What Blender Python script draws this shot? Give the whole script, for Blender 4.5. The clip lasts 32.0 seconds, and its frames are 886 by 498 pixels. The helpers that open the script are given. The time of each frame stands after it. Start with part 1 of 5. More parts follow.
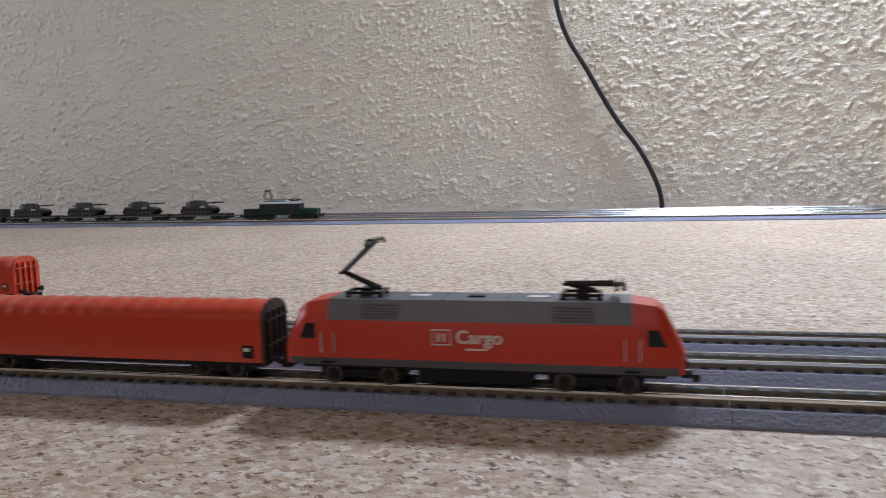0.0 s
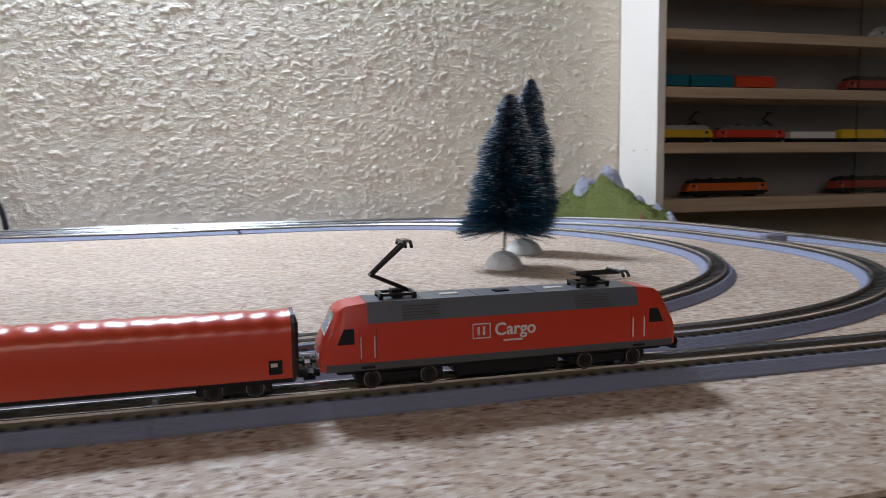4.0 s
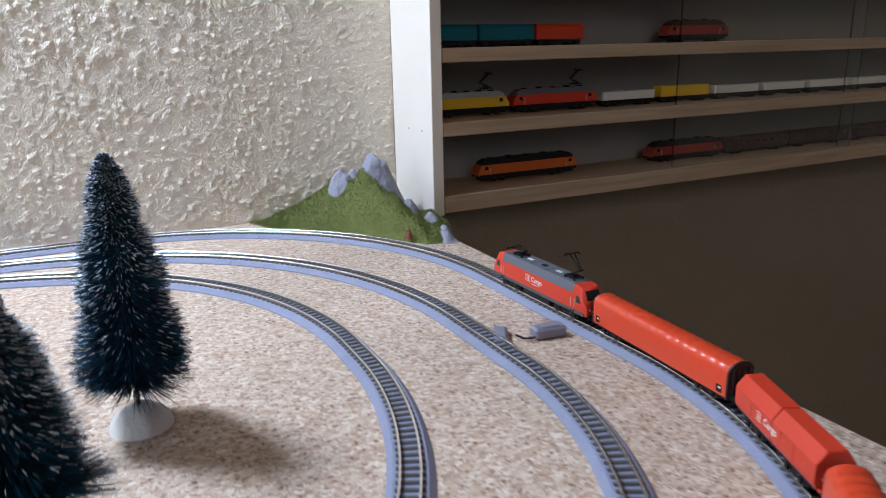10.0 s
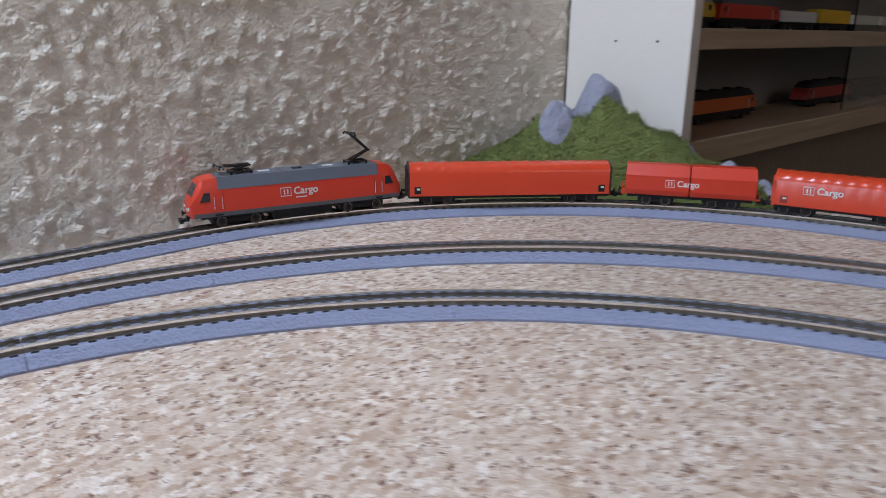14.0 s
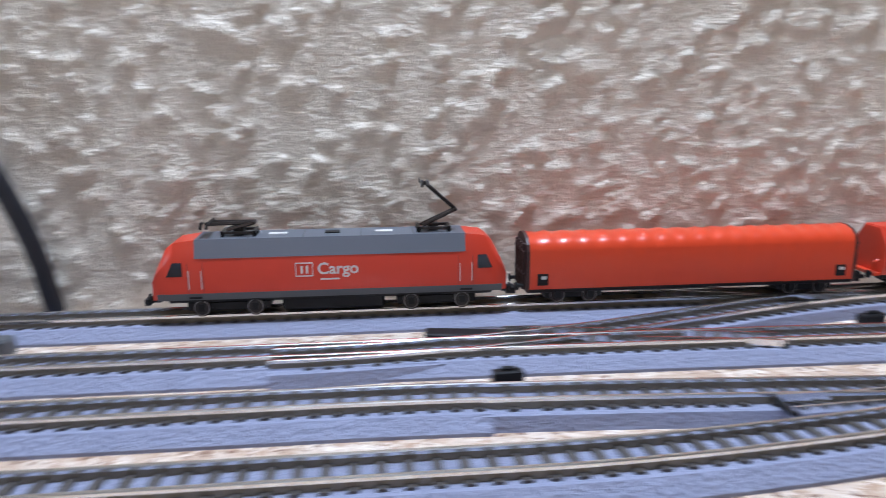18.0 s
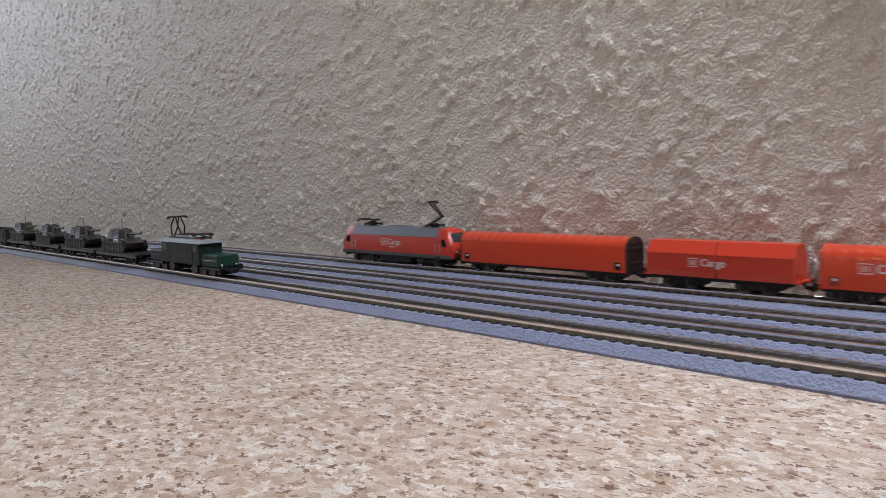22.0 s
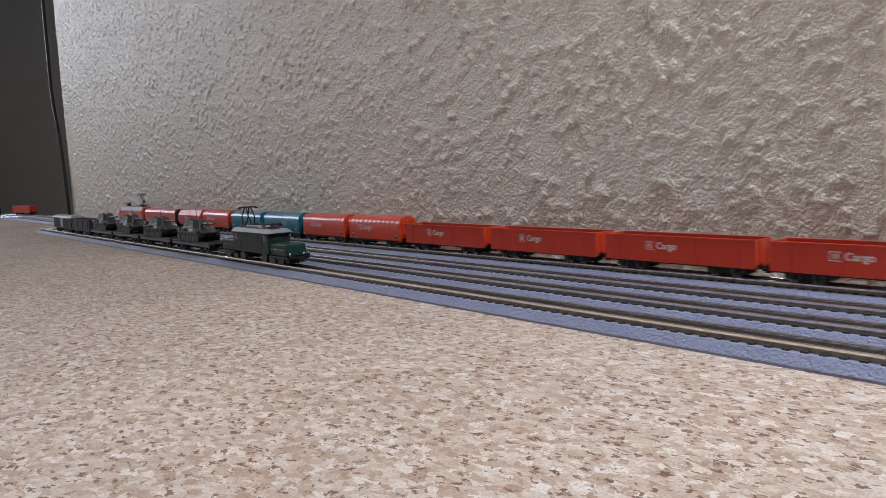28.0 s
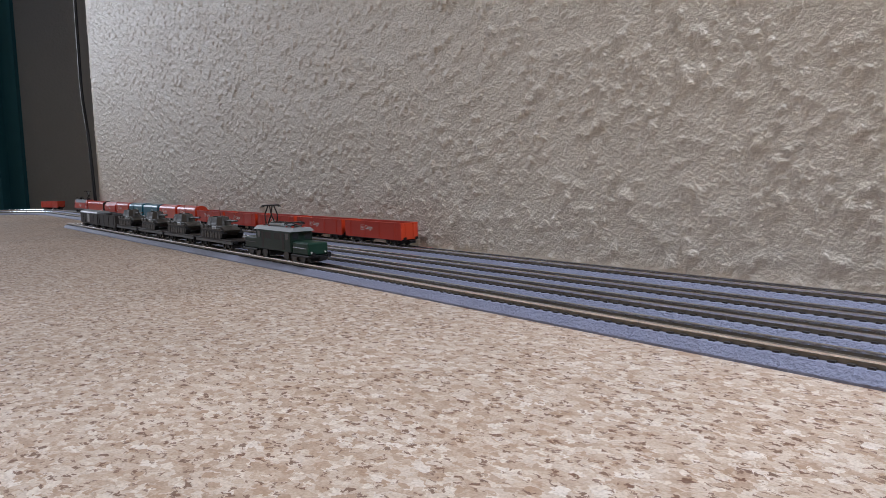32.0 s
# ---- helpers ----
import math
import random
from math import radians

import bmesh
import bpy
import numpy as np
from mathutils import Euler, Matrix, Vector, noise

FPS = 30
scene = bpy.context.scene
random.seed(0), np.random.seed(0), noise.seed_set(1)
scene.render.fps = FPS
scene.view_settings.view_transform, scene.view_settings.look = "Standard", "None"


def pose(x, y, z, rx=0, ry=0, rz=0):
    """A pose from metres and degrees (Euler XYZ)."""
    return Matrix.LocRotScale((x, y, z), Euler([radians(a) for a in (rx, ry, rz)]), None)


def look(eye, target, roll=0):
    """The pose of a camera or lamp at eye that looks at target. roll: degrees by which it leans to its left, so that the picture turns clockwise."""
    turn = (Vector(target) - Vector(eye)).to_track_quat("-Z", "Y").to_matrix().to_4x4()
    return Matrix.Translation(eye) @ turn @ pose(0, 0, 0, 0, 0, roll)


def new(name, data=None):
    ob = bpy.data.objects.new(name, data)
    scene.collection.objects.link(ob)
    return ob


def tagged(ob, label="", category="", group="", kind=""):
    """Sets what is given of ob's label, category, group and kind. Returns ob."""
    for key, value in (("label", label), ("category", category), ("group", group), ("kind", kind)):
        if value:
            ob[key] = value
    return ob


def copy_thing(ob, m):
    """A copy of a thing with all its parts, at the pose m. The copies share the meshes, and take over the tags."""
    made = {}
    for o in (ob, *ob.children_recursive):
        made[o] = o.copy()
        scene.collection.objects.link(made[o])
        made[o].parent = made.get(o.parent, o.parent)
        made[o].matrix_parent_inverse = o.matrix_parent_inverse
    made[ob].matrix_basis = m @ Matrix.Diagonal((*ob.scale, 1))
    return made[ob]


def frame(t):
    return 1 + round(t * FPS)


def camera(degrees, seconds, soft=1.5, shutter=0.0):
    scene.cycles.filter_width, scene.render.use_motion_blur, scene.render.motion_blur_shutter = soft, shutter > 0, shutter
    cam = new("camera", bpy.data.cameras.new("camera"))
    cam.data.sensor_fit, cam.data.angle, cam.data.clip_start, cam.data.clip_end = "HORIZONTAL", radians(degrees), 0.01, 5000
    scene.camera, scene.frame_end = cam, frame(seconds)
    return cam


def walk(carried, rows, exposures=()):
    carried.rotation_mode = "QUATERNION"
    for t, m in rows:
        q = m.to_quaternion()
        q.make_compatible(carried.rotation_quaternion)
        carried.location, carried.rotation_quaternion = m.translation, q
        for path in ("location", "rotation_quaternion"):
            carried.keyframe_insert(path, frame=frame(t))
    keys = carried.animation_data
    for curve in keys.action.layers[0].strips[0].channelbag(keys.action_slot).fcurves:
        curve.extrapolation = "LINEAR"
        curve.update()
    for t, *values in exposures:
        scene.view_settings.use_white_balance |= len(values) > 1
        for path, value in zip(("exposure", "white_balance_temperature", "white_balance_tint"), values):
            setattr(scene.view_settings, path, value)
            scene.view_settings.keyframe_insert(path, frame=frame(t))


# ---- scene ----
cam = camera(62.90, 32.0, soft=0.6, shutter=0.5)
PATH = [
    (0.0, -0.0722, -0.7636, 0.0531, 83.39, 1.63, 12.67),
    (0.5, -0.0572, -0.7692, 0.0507, 83.95, 1.66, 10.07),
    (1.0, -0.0141, -0.7727, 0.0532, 83.94, 1.65, 7.25),
    (1.5, 0.0269, -0.7702, 0.0540, 84.00, 1.64, 3.13),
    (2.0, 0.0660, -0.7686, 0.0510, 84.17, 1.46, -1.00),
    (2.5, 0.1009, -0.7662, 0.0487, 84.07, 1.38, -5.17),
    (4.5, 0.2263, -0.7690, 0.0572, 83.50, 0.49, -18.41),
    (5.0, 0.2680, -0.7700, 0.0718, 82.78, 0.35, -21.04),
    (5.5, 0.3130, -0.7735, 0.0799, 82.40, 0.73, -22.28),
    (6.0, 0.3410, -0.7692, 0.0886, 80.39, 1.20, -23.26),
    (6.5, 0.3568, -0.7737, 0.1071, 77.91, 0.35, -28.82),
    (7.0, 0.3617, -0.7762, 0.1164, 75.69, 0.37, -33.12),
    (7.5, 0.3536, -0.7711, 0.1270, 73.80, -0.01, -34.33),
    (8.0, 0.3440, -0.7565, 0.1333, 72.53, 0.26, -33.30),
    (8.5, 0.3320, -0.7390, 0.1390, 71.60, 0.29, -33.09),
    (9.0, 0.3224, -0.7120, 0.1415, 72.22, 0.49, -33.17),
    (9.5, 0.3345, -0.6650, 0.1407, 72.74, 0.27, -31.50),
    (10.0, 0.3580, -0.6156, 0.1406, 74.18, 1.15, -26.63),
    (10.5, 0.3469, -0.5675, 0.1430, 74.01, 1.43, -26.62),
    (11.0, 0.3201, -0.5210, 0.1514, 73.51, 1.58, -29.09),
    (11.5, 0.3099, -0.4722, 0.1495, 72.23, 1.50, -32.83),
    (12.0, 0.2920, -0.4271, 0.1407, 72.20, -0.39, -37.11),
    (12.5, 0.2688, -0.3838, 0.1221, 71.78, -1.90, -39.18),
    (13.0, 0.2549, -0.3478, 0.1041, 72.47, -0.84, -41.43),
    (13.5, 0.2537, -0.3220, 0.0908, 72.67, -0.80, -43.99),
    (15.5, 0.2243, -0.1949, 0.0446, 76.30, 2.21, -37.96),
    (16.0, 0.2096, -0.2001, 0.0500, 75.69, 2.51, -35.22),
    (16.5, 0.1770, -0.2018, 0.0553, 76.20, 1.60, -32.40),
    (17.0, 0.1301, -0.2031, 0.0622, 77.57, 0.42, -23.67),
    (17.5, 0.0935, -0.2091, 0.0630, 76.69, 0.46, -15.17),
    (18.0, 0.0634, -0.2114, 0.0601, 77.23, 0.32, -5.92),
    (18.5, 0.0450, -0.2131, 0.0578, 77.45, -0.01, 7.54),
    (19.0, 0.0400, -0.2188, 0.0511, 80.12, 0.24, 19.01),
    (19.5, 0.0276, -0.2365, 0.0528, 81.39, 1.05, 27.05),
    (20.0, 0.0118, -0.2519, 0.0564, 81.74, 1.62, 32.33),
    (20.5, -0.0066, -0.2670, 0.0531, 83.07, 2.29, 37.93),
    (21.0, -0.0171, -0.2774, 0.0515, 83.65, 2.27, 42.90),
    (21.5, -0.0221, -0.2823, 0.0504, 84.14, 1.90, 44.97),
    (22.0, -0.0249, -0.2824, 0.0484, 84.41, 2.06, 45.02),
    (22.5, -0.0239, -0.2818, 0.0486, 84.39, 2.03, 45.12),
    (23.0, -0.0240, -0.2814, 0.0483, 84.39, 1.89, 45.13),
    (23.5, -0.0242, -0.2819, 0.0485, 84.38, 1.72, 45.11),
    (24.0, -0.0237, -0.2829, 0.0483, 84.43, 1.65, 45.07),
    (24.5, -0.0240, -0.2837, 0.0482, 84.27, 1.55, 44.99),
    (26.5, -0.0220, -0.2839, 0.0487, 83.74, 2.10, 46.69),
    (27.0, -0.0218, -0.2842, 0.0488, 83.74, 2.32, 47.96),
    (27.5, -0.0217, -0.2842, 0.0485, 83.84, 2.14, 49.27),
    (28.0, -0.0219, -0.2839, 0.0484, 83.84, 2.48, 50.06),
    (28.5, -0.0224, -0.2839, 0.0481, 83.79, 2.20, 50.52),
    (29.0, -0.0220, -0.2838, 0.0483, 83.74, 2.61, 50.76),
    (29.5, -0.0218, -0.2838, 0.0481, 83.75, 2.77, 51.11),
    (30.0, -0.0218, -0.2838, 0.0482, 83.79, 2.92, 51.27),
    (30.5, -0.0230, -0.2846, 0.0478, 83.69, 1.75, 51.38),
    (31.0, -0.0226, -0.2838, 0.0478, 83.64, 2.04, 51.47),
    (31.5, -0.0225, -0.2836, 0.0479, 83.76, 2.06, 51.45),
    (32.0, -0.0226, -0.2837, 0.0476, 84.13, 1.50, 51.82),
]
walk(cam, [(r[0], pose(*r[1:])) for r in PATH], [(0.0, 0.22, 6250, 13), (2.5, 0.05, 6250, 13), (4.5, 0.32, 6150, 11), (6.0, 0.68, 6150, 12), (7.0, 0.84, 6150, 12), (8.0, 0.66, 6100, 12), (9.0, 0.52, 6000, 12), (10.5, 0.45, 5950, 12), (12.0, 0.12, 5950, 13), (12.8, -0.17, 5950, 14), (13.5, -0.22, 5950, 14), (16.0, -0.2, 5900, 14), (17.0, 0.0, 5850, 14), (18.0, 0.08, 5950, 14), (19.0, 0.0, 6050, 15), (20.5, -0.12, 6350, 15), (22.0, -0.18, 6550, 16), (32.0, -0.2, 6600, 16)])

# ---- light ----
RAIL = 0.0052          # top of the rails above the board
WALL = -0.0165         # face of the papered wall
EAST, WEST = 0.608, -1.195   # its two ends
world = bpy.data.worlds.new("world")
scene.world = world
world.use_nodes = True
sky = world.node_tree.nodes.new("ShaderNodeTexSky")
sky.sky_type, sky.sun_disc = "NISHITA", False
sky.sun_elevation, sky.sun_rotation = radians(35), radians(200)
world.node_tree.links.new(sky.outputs[0], world.node_tree.nodes["Background"].inputs[0])
world.node_tree.nodes["Background"].inputs[1].default_value = 0.1


def area_lamp(name, eye, target, w, h, power, colour):
    data = bpy.data.lights.new(name, "AREA")
    data.shape, data.size, data.size_y, data.energy, data.color = "RECTANGLE", w, h, power, colour
    ob = new(name, data)
    ob.matrix_world = look(eye, target)
    return ob


# cool key light placed to suit the shadows; its roof window is assumed
area_lamp("key_area_light", (0.10, -0.085, 0.63), (0.12, -0.17, 0.0), 0.17, 0.10, 6.2, (0.75, 0.86, 1.0))
# warm fill from the room side, added to lift the fronts and shadows
area_lamp("warm_room_fill", (-0.55, -2.75, 1.22), (0.1, -0.2, 0.1), 0.7, 0.55, 3.4, (1.0, 0.64, 0.36))
area_lamp("west_window_daylight", (-2.24, -0.70, 0.62), (-0.6, -0.35, 0.1), 0.75, 0.62, 12.0, (0.76, 0.87, 1.0))

# ---- materials ----


def mat(name, colour, rough=0.5, metal=0.0, bump=0.0, scale=400.0, vary=0.0, spec=0.5, coat=0.0):
    """A plain surface with fine mottling and relief."""
    m = bpy.data.materials.new(name)
    m.use_nodes = True
    nt = m.node_tree
    b = nt.nodes["Principled BSDF"]
    b.inputs["Roughness"].default_value, b.inputs["Metallic"].default_value = rough, metal
    b.inputs["Specular IOR Level"].default_value, b.inputs["Coat Weight"].default_value = spec, coat
    b.inputs["Coat Roughness"].default_value = 0.2
    co = nt.nodes.new("ShaderNodeTexCoord")
    no = nt.nodes.new("ShaderNodeTexNoise")
    no.inputs["Scale"].default_value, no.inputs["Detail"].default_value = scale, 4
    nt.links.new(co.outputs["Object"], no.inputs["Vector"])
    no2 = nt.nodes.new("ShaderNodeTexNoise")
    no2.inputs["Scale"].default_value, no2.inputs["Detail"].default_value = scale / 9, 3
    nt.links.new(co.outputs["Object"], no2.inputs["Vector"])
    mix = nt.nodes.new("ShaderNodeMix")
    mix.data_type = "RGBA"
    c = Vector(colour)
    mix.inputs["A"].default_value = (*(c * (1 - vary)), 1)
    mix.inputs["B"].default_value = (*(c * (1 + vary * 0.8)), 1)
    add = nt.nodes.new("ShaderNodeMath")
    add.operation = "MULTIPLY_ADD"
    nt.links.new(no.outputs["Fac"], add.inputs[0])
    add.inputs[1].default_value = 0.5
    half = nt.nodes.new("ShaderNodeMath")
    half.operation = "MULTIPLY"
    half.inputs[1].default_value = 0.5
    nt.links.new(no2.outputs["Fac"], half.inputs[0])
    nt.links.new(half.outputs[0], add.inputs[2])
    nt.links.new(add.outputs[0], mix.inputs["Factor"])
    nt.links.new(mix.outputs["Result"], b.inputs["Base Color"])
    if bump:
        bp = nt.nodes.new("ShaderNodeBump")
        bp.inputs["Strength"].default_value, bp.inputs["Distance"].default_value = bump, 1.0 / scale
        nt.links.new(no.outputs["Fac"], bp.inputs["Height"])
        nt.links.new(bp.outputs[0], b.inputs["Normal"])
    return m


def ramp_node(nt, stops):
    r = nt.nodes.new("ShaderNodeValToRGB")
    while len(r.color_ramp.elements) < len(stops):
        r.color_ramp.elements.new(0.5)
    for e, (p, c) in zip(r.color_ramp.elements, stops):
        e.position, e.color = p, (*c, 1)
    return r


def chipboard_material():
    """Flakes of light wood, pressed: tan and cream chips with thin dark ones between."""
    m = bpy.data.materials.new("chipboard")
    m.use_nodes = True
    nt = m.node_tree
    b = nt.nodes["Principled BSDF"]
    b.inputs["Roughness"].default_value = 0.62
    b.inputs["Specular IOR Level"].default_value = 0.35
    co = nt.nodes.new("ShaderNodeTexCoord")
    warp = nt.nodes.new("ShaderNodeTexNoise")
    warp.inputs["Scale"].default_value, warp.inputs["Detail"].default_value = 800, 4
    nt.links.new(co.outputs["Object"], warp.inputs["Vector"])
    mixv = nt.nodes.new("ShaderNodeMix")
    mixv.data_type = "VECTOR"
    mixv.inputs["Factor"].default_value = 0.0036
    nt.links.new(co.outputs["Object"], mixv.inputs["A"])
    nt.links.new(warp.outputs["Color"], mixv.inputs["B"])

    def cells(scale, sx, turn, feature="F1"):
        mp = nt.nodes.new("ShaderNodeMapping")
        mp.inputs["Scale"].default_value = (scale * sx, scale, scale)
        mp.inputs["Rotation"].default_value = (0, 0, radians(turn))
        nt.links.new(mixv.outputs["Result"], mp.inputs["Vector"])
        v = nt.nodes.new("ShaderNodeTexVoronoi")
        v.voronoi_dimensions, v.feature = "2D", feature
        v.inputs["Scale"].default_value = 1.0
        nt.links.new(mp.outputs[0], v.inputs["Vector"])
        return v

    big = cells(530, 0.72, 20)
    small = cells(900, 0.6, -35)
    dark = cells(800, 0.5, 65)
    dark2 = cells(1250, 0.45, -10)

    def chan(v):
        sp = nt.nodes.new("ShaderNodeSeparateColor")
        nt.links.new(v.outputs["Color"], sp.inputs[0])
        return sp

    cb, cs, cd, cd2 = chan(big), chan(small), chan(dark), chan(dark2)
    r1 = ramp_node(nt, [(0.0, (0.43, 0.31, 0.23)), (0.3, (0.53, 0.41, 0.325)), (0.62, (0.585, 0.48, 0.40)), (0.86, (0.64, 0.55, 0.48)), (1.0, (0.76, 0.70, 0.65))])
    nt.links.new(cb.outputs[0], r1.inputs[0])
    r2 = ramp_node(nt, [(0.0, (0.42, 0.285, 0.20)), (0.5, (0.57, 0.455, 0.365)), (1.0, (0.74, 0.67, 0.60))])
    nt.links.new(cs.outputs[1], r2.inputs[0])
    pick = nt.nodes.new("ShaderNodeMath")
    pick.operation = "GREATER_THAN"
    pick.inputs[1].default_value = 0.52
    nt.links.new(cs.outputs[0], pick.inputs[0])
    mx = nt.nodes.new("ShaderNodeMix")
    mx.data_type = "RGBA"
    nt.links.new(pick.outputs[0], mx.inputs["Factor"])
    nt.links.new(r1.outputs[0], mx.inputs["A"])
    nt.links.new(r2.outputs[0], mx.inputs["B"])
    last = mx
    for src, v, lim, colour in ((cd, dark, 0.89, (0.14, 0.058, 0.03)), (cd2, dark2, 0.85, (0.20, 0.11, 0.075))):
        g = nt.nodes.new("ShaderNodeMath")
        g.operation = "GREATER_THAN"
        g.inputs[1].default_value = lim
        nt.links.new(src.outputs[2], g.inputs[0])
        near = nt.nodes.new("ShaderNodeMath")
        near.operation = "LESS_THAN"
        near.inputs[1].default_value = 0.36
        nt.links.new(v.outputs["Distance"], near.inputs[0])
        both = nt.nodes.new("ShaderNodeMath")
        both.operation = "MULTIPLY"
        nt.links.new(g.outputs[0], both.inputs[0])
        nt.links.new(near.outputs[0], both.inputs[1])
        fade = nt.nodes.new("ShaderNodeMath")
        fade.operation = "MULTIPLY"
        fade.inputs[1].default_value = 0.85
        nt.links.new(both.outputs[0], fade.inputs[0])
        nx = nt.nodes.new("ShaderNodeMix")
        nx.data_type = "RGBA"
        nt.links.new(fade.outputs[0], nx.inputs["Factor"])
        nt.links.new(last.outputs["Result"], nx.inputs["A"])
        nx.inputs["B"].default_value = (*colour, 1)
        last = nx
    blotch = nt.nodes.new("ShaderNodeTexNoise")
    blotch.inputs["Scale"].default_value, blotch.inputs["Detail"].default_value = 7, 3
    nt.links.new(co.outputs["Object"], blotch.inputs["Vector"])
    br = ramp_node(nt, [(0.3, (0.86, 0.84, 0.80)), (0.7, (1.04, 1.01, 0.96))])
    nt.links.new(blotch.outputs["Fac"], br.inputs[0])
    mul = nt.nodes.new("ShaderNodeMix")
    mul.data_type, mul.blend_type = "RGBA", "MULTIPLY"
    mul.inputs["Factor"].default_value = 1.0
    nt.links.new(last.outputs["Result"], mul.inputs["A"])
    nt.links.new(br.outputs[0], mul.inputs["B"])
    grain = nt.nodes.new("ShaderNodeTexNoise")
    grain.inputs["Scale"].default_value, grain.inputs["Detail"].default_value = 1700, 3
    nt.links.new(co.outputs["Object"], grain.inputs["Vector"])
    gr = ramp_node(nt, [(0.28, (0.74, 0.70, 0.66)), (0.5, (0.98, 0.97, 0.96)), (0.72, (1.12, 1.12, 1.12))])
    nt.links.new(grain.outputs["Fac"], gr.inputs[0])
    mul2 = nt.nodes.new("ShaderNodeMix")
    mul2.data_type, mul2.blend_type = "RGBA", "MULTIPLY"
    mul2.inputs["Factor"].default_value = 1.0
    nt.links.new(mul.outputs["Result"], mul2.inputs["A"])
    nt.links.new(gr.outputs[0], mul2.inputs["B"])
    nt.links.new(mul2.outputs["Result"], b.inputs["Base Color"])
    bp = nt.nodes.new("ShaderNodeBump")
    bp.inputs["Strength"].default_value, bp.inputs["Distance"].default_value = 0.55, 0.0009
    nt.links.new(cb.outputs[1], bp.inputs["Height"])
    nt.links.new(bp.outputs[0], b.inputs["Normal"])
    return m


def wood_material(name, light, dark, scale=60):
    m = bpy.data.materials.new(name)
    m.use_nodes = True
    nt = m.node_tree
    b = nt.nodes["Principled BSDF"]
    b.inputs["Roughness"].default_value = 0.6
    co = nt.nodes.new("ShaderNodeTexCoord")
    mp = nt.nodes.new("ShaderNodeMapping")
    mp.inputs["Scale"].default_value = (2.5, scale, scale)
    nt.links.new(co.outputs["Object"], mp.inputs["Vector"])
    no = nt.nodes.new("ShaderNodeTexNoise")
    no.inputs["Scale"].default_value, no.inputs["Detail"].default_value = 4, 6
    nt.links.new(mp.outputs[0], no.inputs["Vector"])
    r = ramp_node(nt, [(0.3, dark), (0.7, light)])
    nt.links.new(no.outputs["Fac"], r.inputs[0])
    nt.links.new(r.outputs[0], b.inputs["Base Color"])
    bp = nt.nodes.new("ShaderNodeBump")
    bp.inputs["Strength"].default_value, bp.inputs["Distance"].default_value = 0.2, 0.0005
    nt.links.new(no.outputs["Fac"], bp.inputs["Height"])
    nt.links.new(bp.outputs[0], b.inputs["Normal"])
    return m


def glass_material():
    m = bpy.data.materials.new("cabinet_glass")
    m.use_nodes = True
    b = m.node_tree.nodes["Principled BSDF"]
    b.inputs["Transmission Weight"].default_value = 1.0
    b.inputs["Roughness"].default_value = 0.02
    b.inputs["IOR"].default_value = 1.45
    b.inputs["Base Color"].default_value = (0.93, 0.96, 0.95, 1)
    return m


CHIP = chipboard_material()
WALLPAPER = mat("woodchip_wallpaper", (0.78, 0.70, 0.575), 0.38, bump=1.0, scale=760, vary=0.06, spec=0.6)
# beige lowered in colour to carry the shade around the cabinet
DIMMED_WALL = mat("dimmed_beige_wall", (0.30, 0.255, 0.19), 0.8, bump=0.4, scale=160, vary=0.08)
# plaster grey taken down so the colour holds the recess's shade
SHADED_WALL = mat("shaded_plaster", (0.46, 0.44, 0.40), 0.85, bump=0.2, scale=150, vary=0.08)
CEIL = mat("ceiling_paint", (0.72, 0.70, 0.65), 0.85, bump=0.1, scale=120, vary=0.04)
WHITE_PAINT = mat("white_painted_wood", (0.80, 0.74, 0.655), 0.45, bump=0.06, scale=200, vary=0.03)
PINE = wood_material("pine_shelf", (0.50, 0.38, 0.26), (0.38, 0.27, 0.17))
# cabinet back panel, darkened to grey to hold the shade inside
BACKBOARD = mat("shaded_backboard", (0.27, 0.26, 0.25), 0.7, bump=0.05, scale=120, vary=0.06)
BALLAST = mat("ballast_plastic", (0.25, 0.27, 0.375), 0.6, bump=0.9, scale=1100, vary=0.22, spec=0.5)
SLEEPER = mat("sleeper_plastic", (0.058, 0.050, 0.044), 0.55, bump=0.2, scale=900, vary=0.2)
STEEL = mat("rail_steel", (0.90, 0.89, 0.87), 0.24, 1.0, vary=0.12, scale=300)
RAILWEB = mat("rail_side_bronze", (0.26, 0.22, 0.16), 0.42, 0.7, vary=0.2, scale=300)
RED = mat("traffic_red_plastic", (0.60, 0.045, 0.018), 0.38, vary=0.05, scale=300, coat=0.1)
RED2 = mat("orange_red_plastic", (0.64, 0.058, 0.018), 0.3, vary=0.05, scale=300, coat=0.3)
BROWNRED = mat("dull_red_plastic", (0.26, 0.03, 0.02), 0.45, vary=0.08)
ROOFGREY = mat("roof_grey_plastic", (0.115, 0.125, 0.145), 0.42, vary=0.06)
SKIRT = mat("basalt_grey_plastic", (0.085, 0.09, 0.095), 0.5, vary=0.08)
BLACK = mat("black_plastic", (0.014, 0.014, 0.015), 0.45, vary=0.2, spec=0.2)
DARKMETAL = mat("burnished_metal", (0.045, 0.040, 0.038), 0.35, 0.8, vary=0.2)
CHROME = mat("bright_metal", (0.72, 0.70, 0.67), 0.2, 1.0, vary=0.05)
WORNRIM = mat("worn_rim_metal", (0.30, 0.28, 0.26), 0.35, 1.0, vary=0.2)
GLASSBLACK = mat("dark_glazing", (0.02, 0.022, 0.026), 0.08, spec=0.7)
WHITEPRINT = mat("white_print", (0.72, 0.70, 0.66), 0.5, vary=0.02)
TEAL = mat("teal_plastic", (0.002, 0.14, 0.205), 0.3, vary=0.05, coat=0.35)
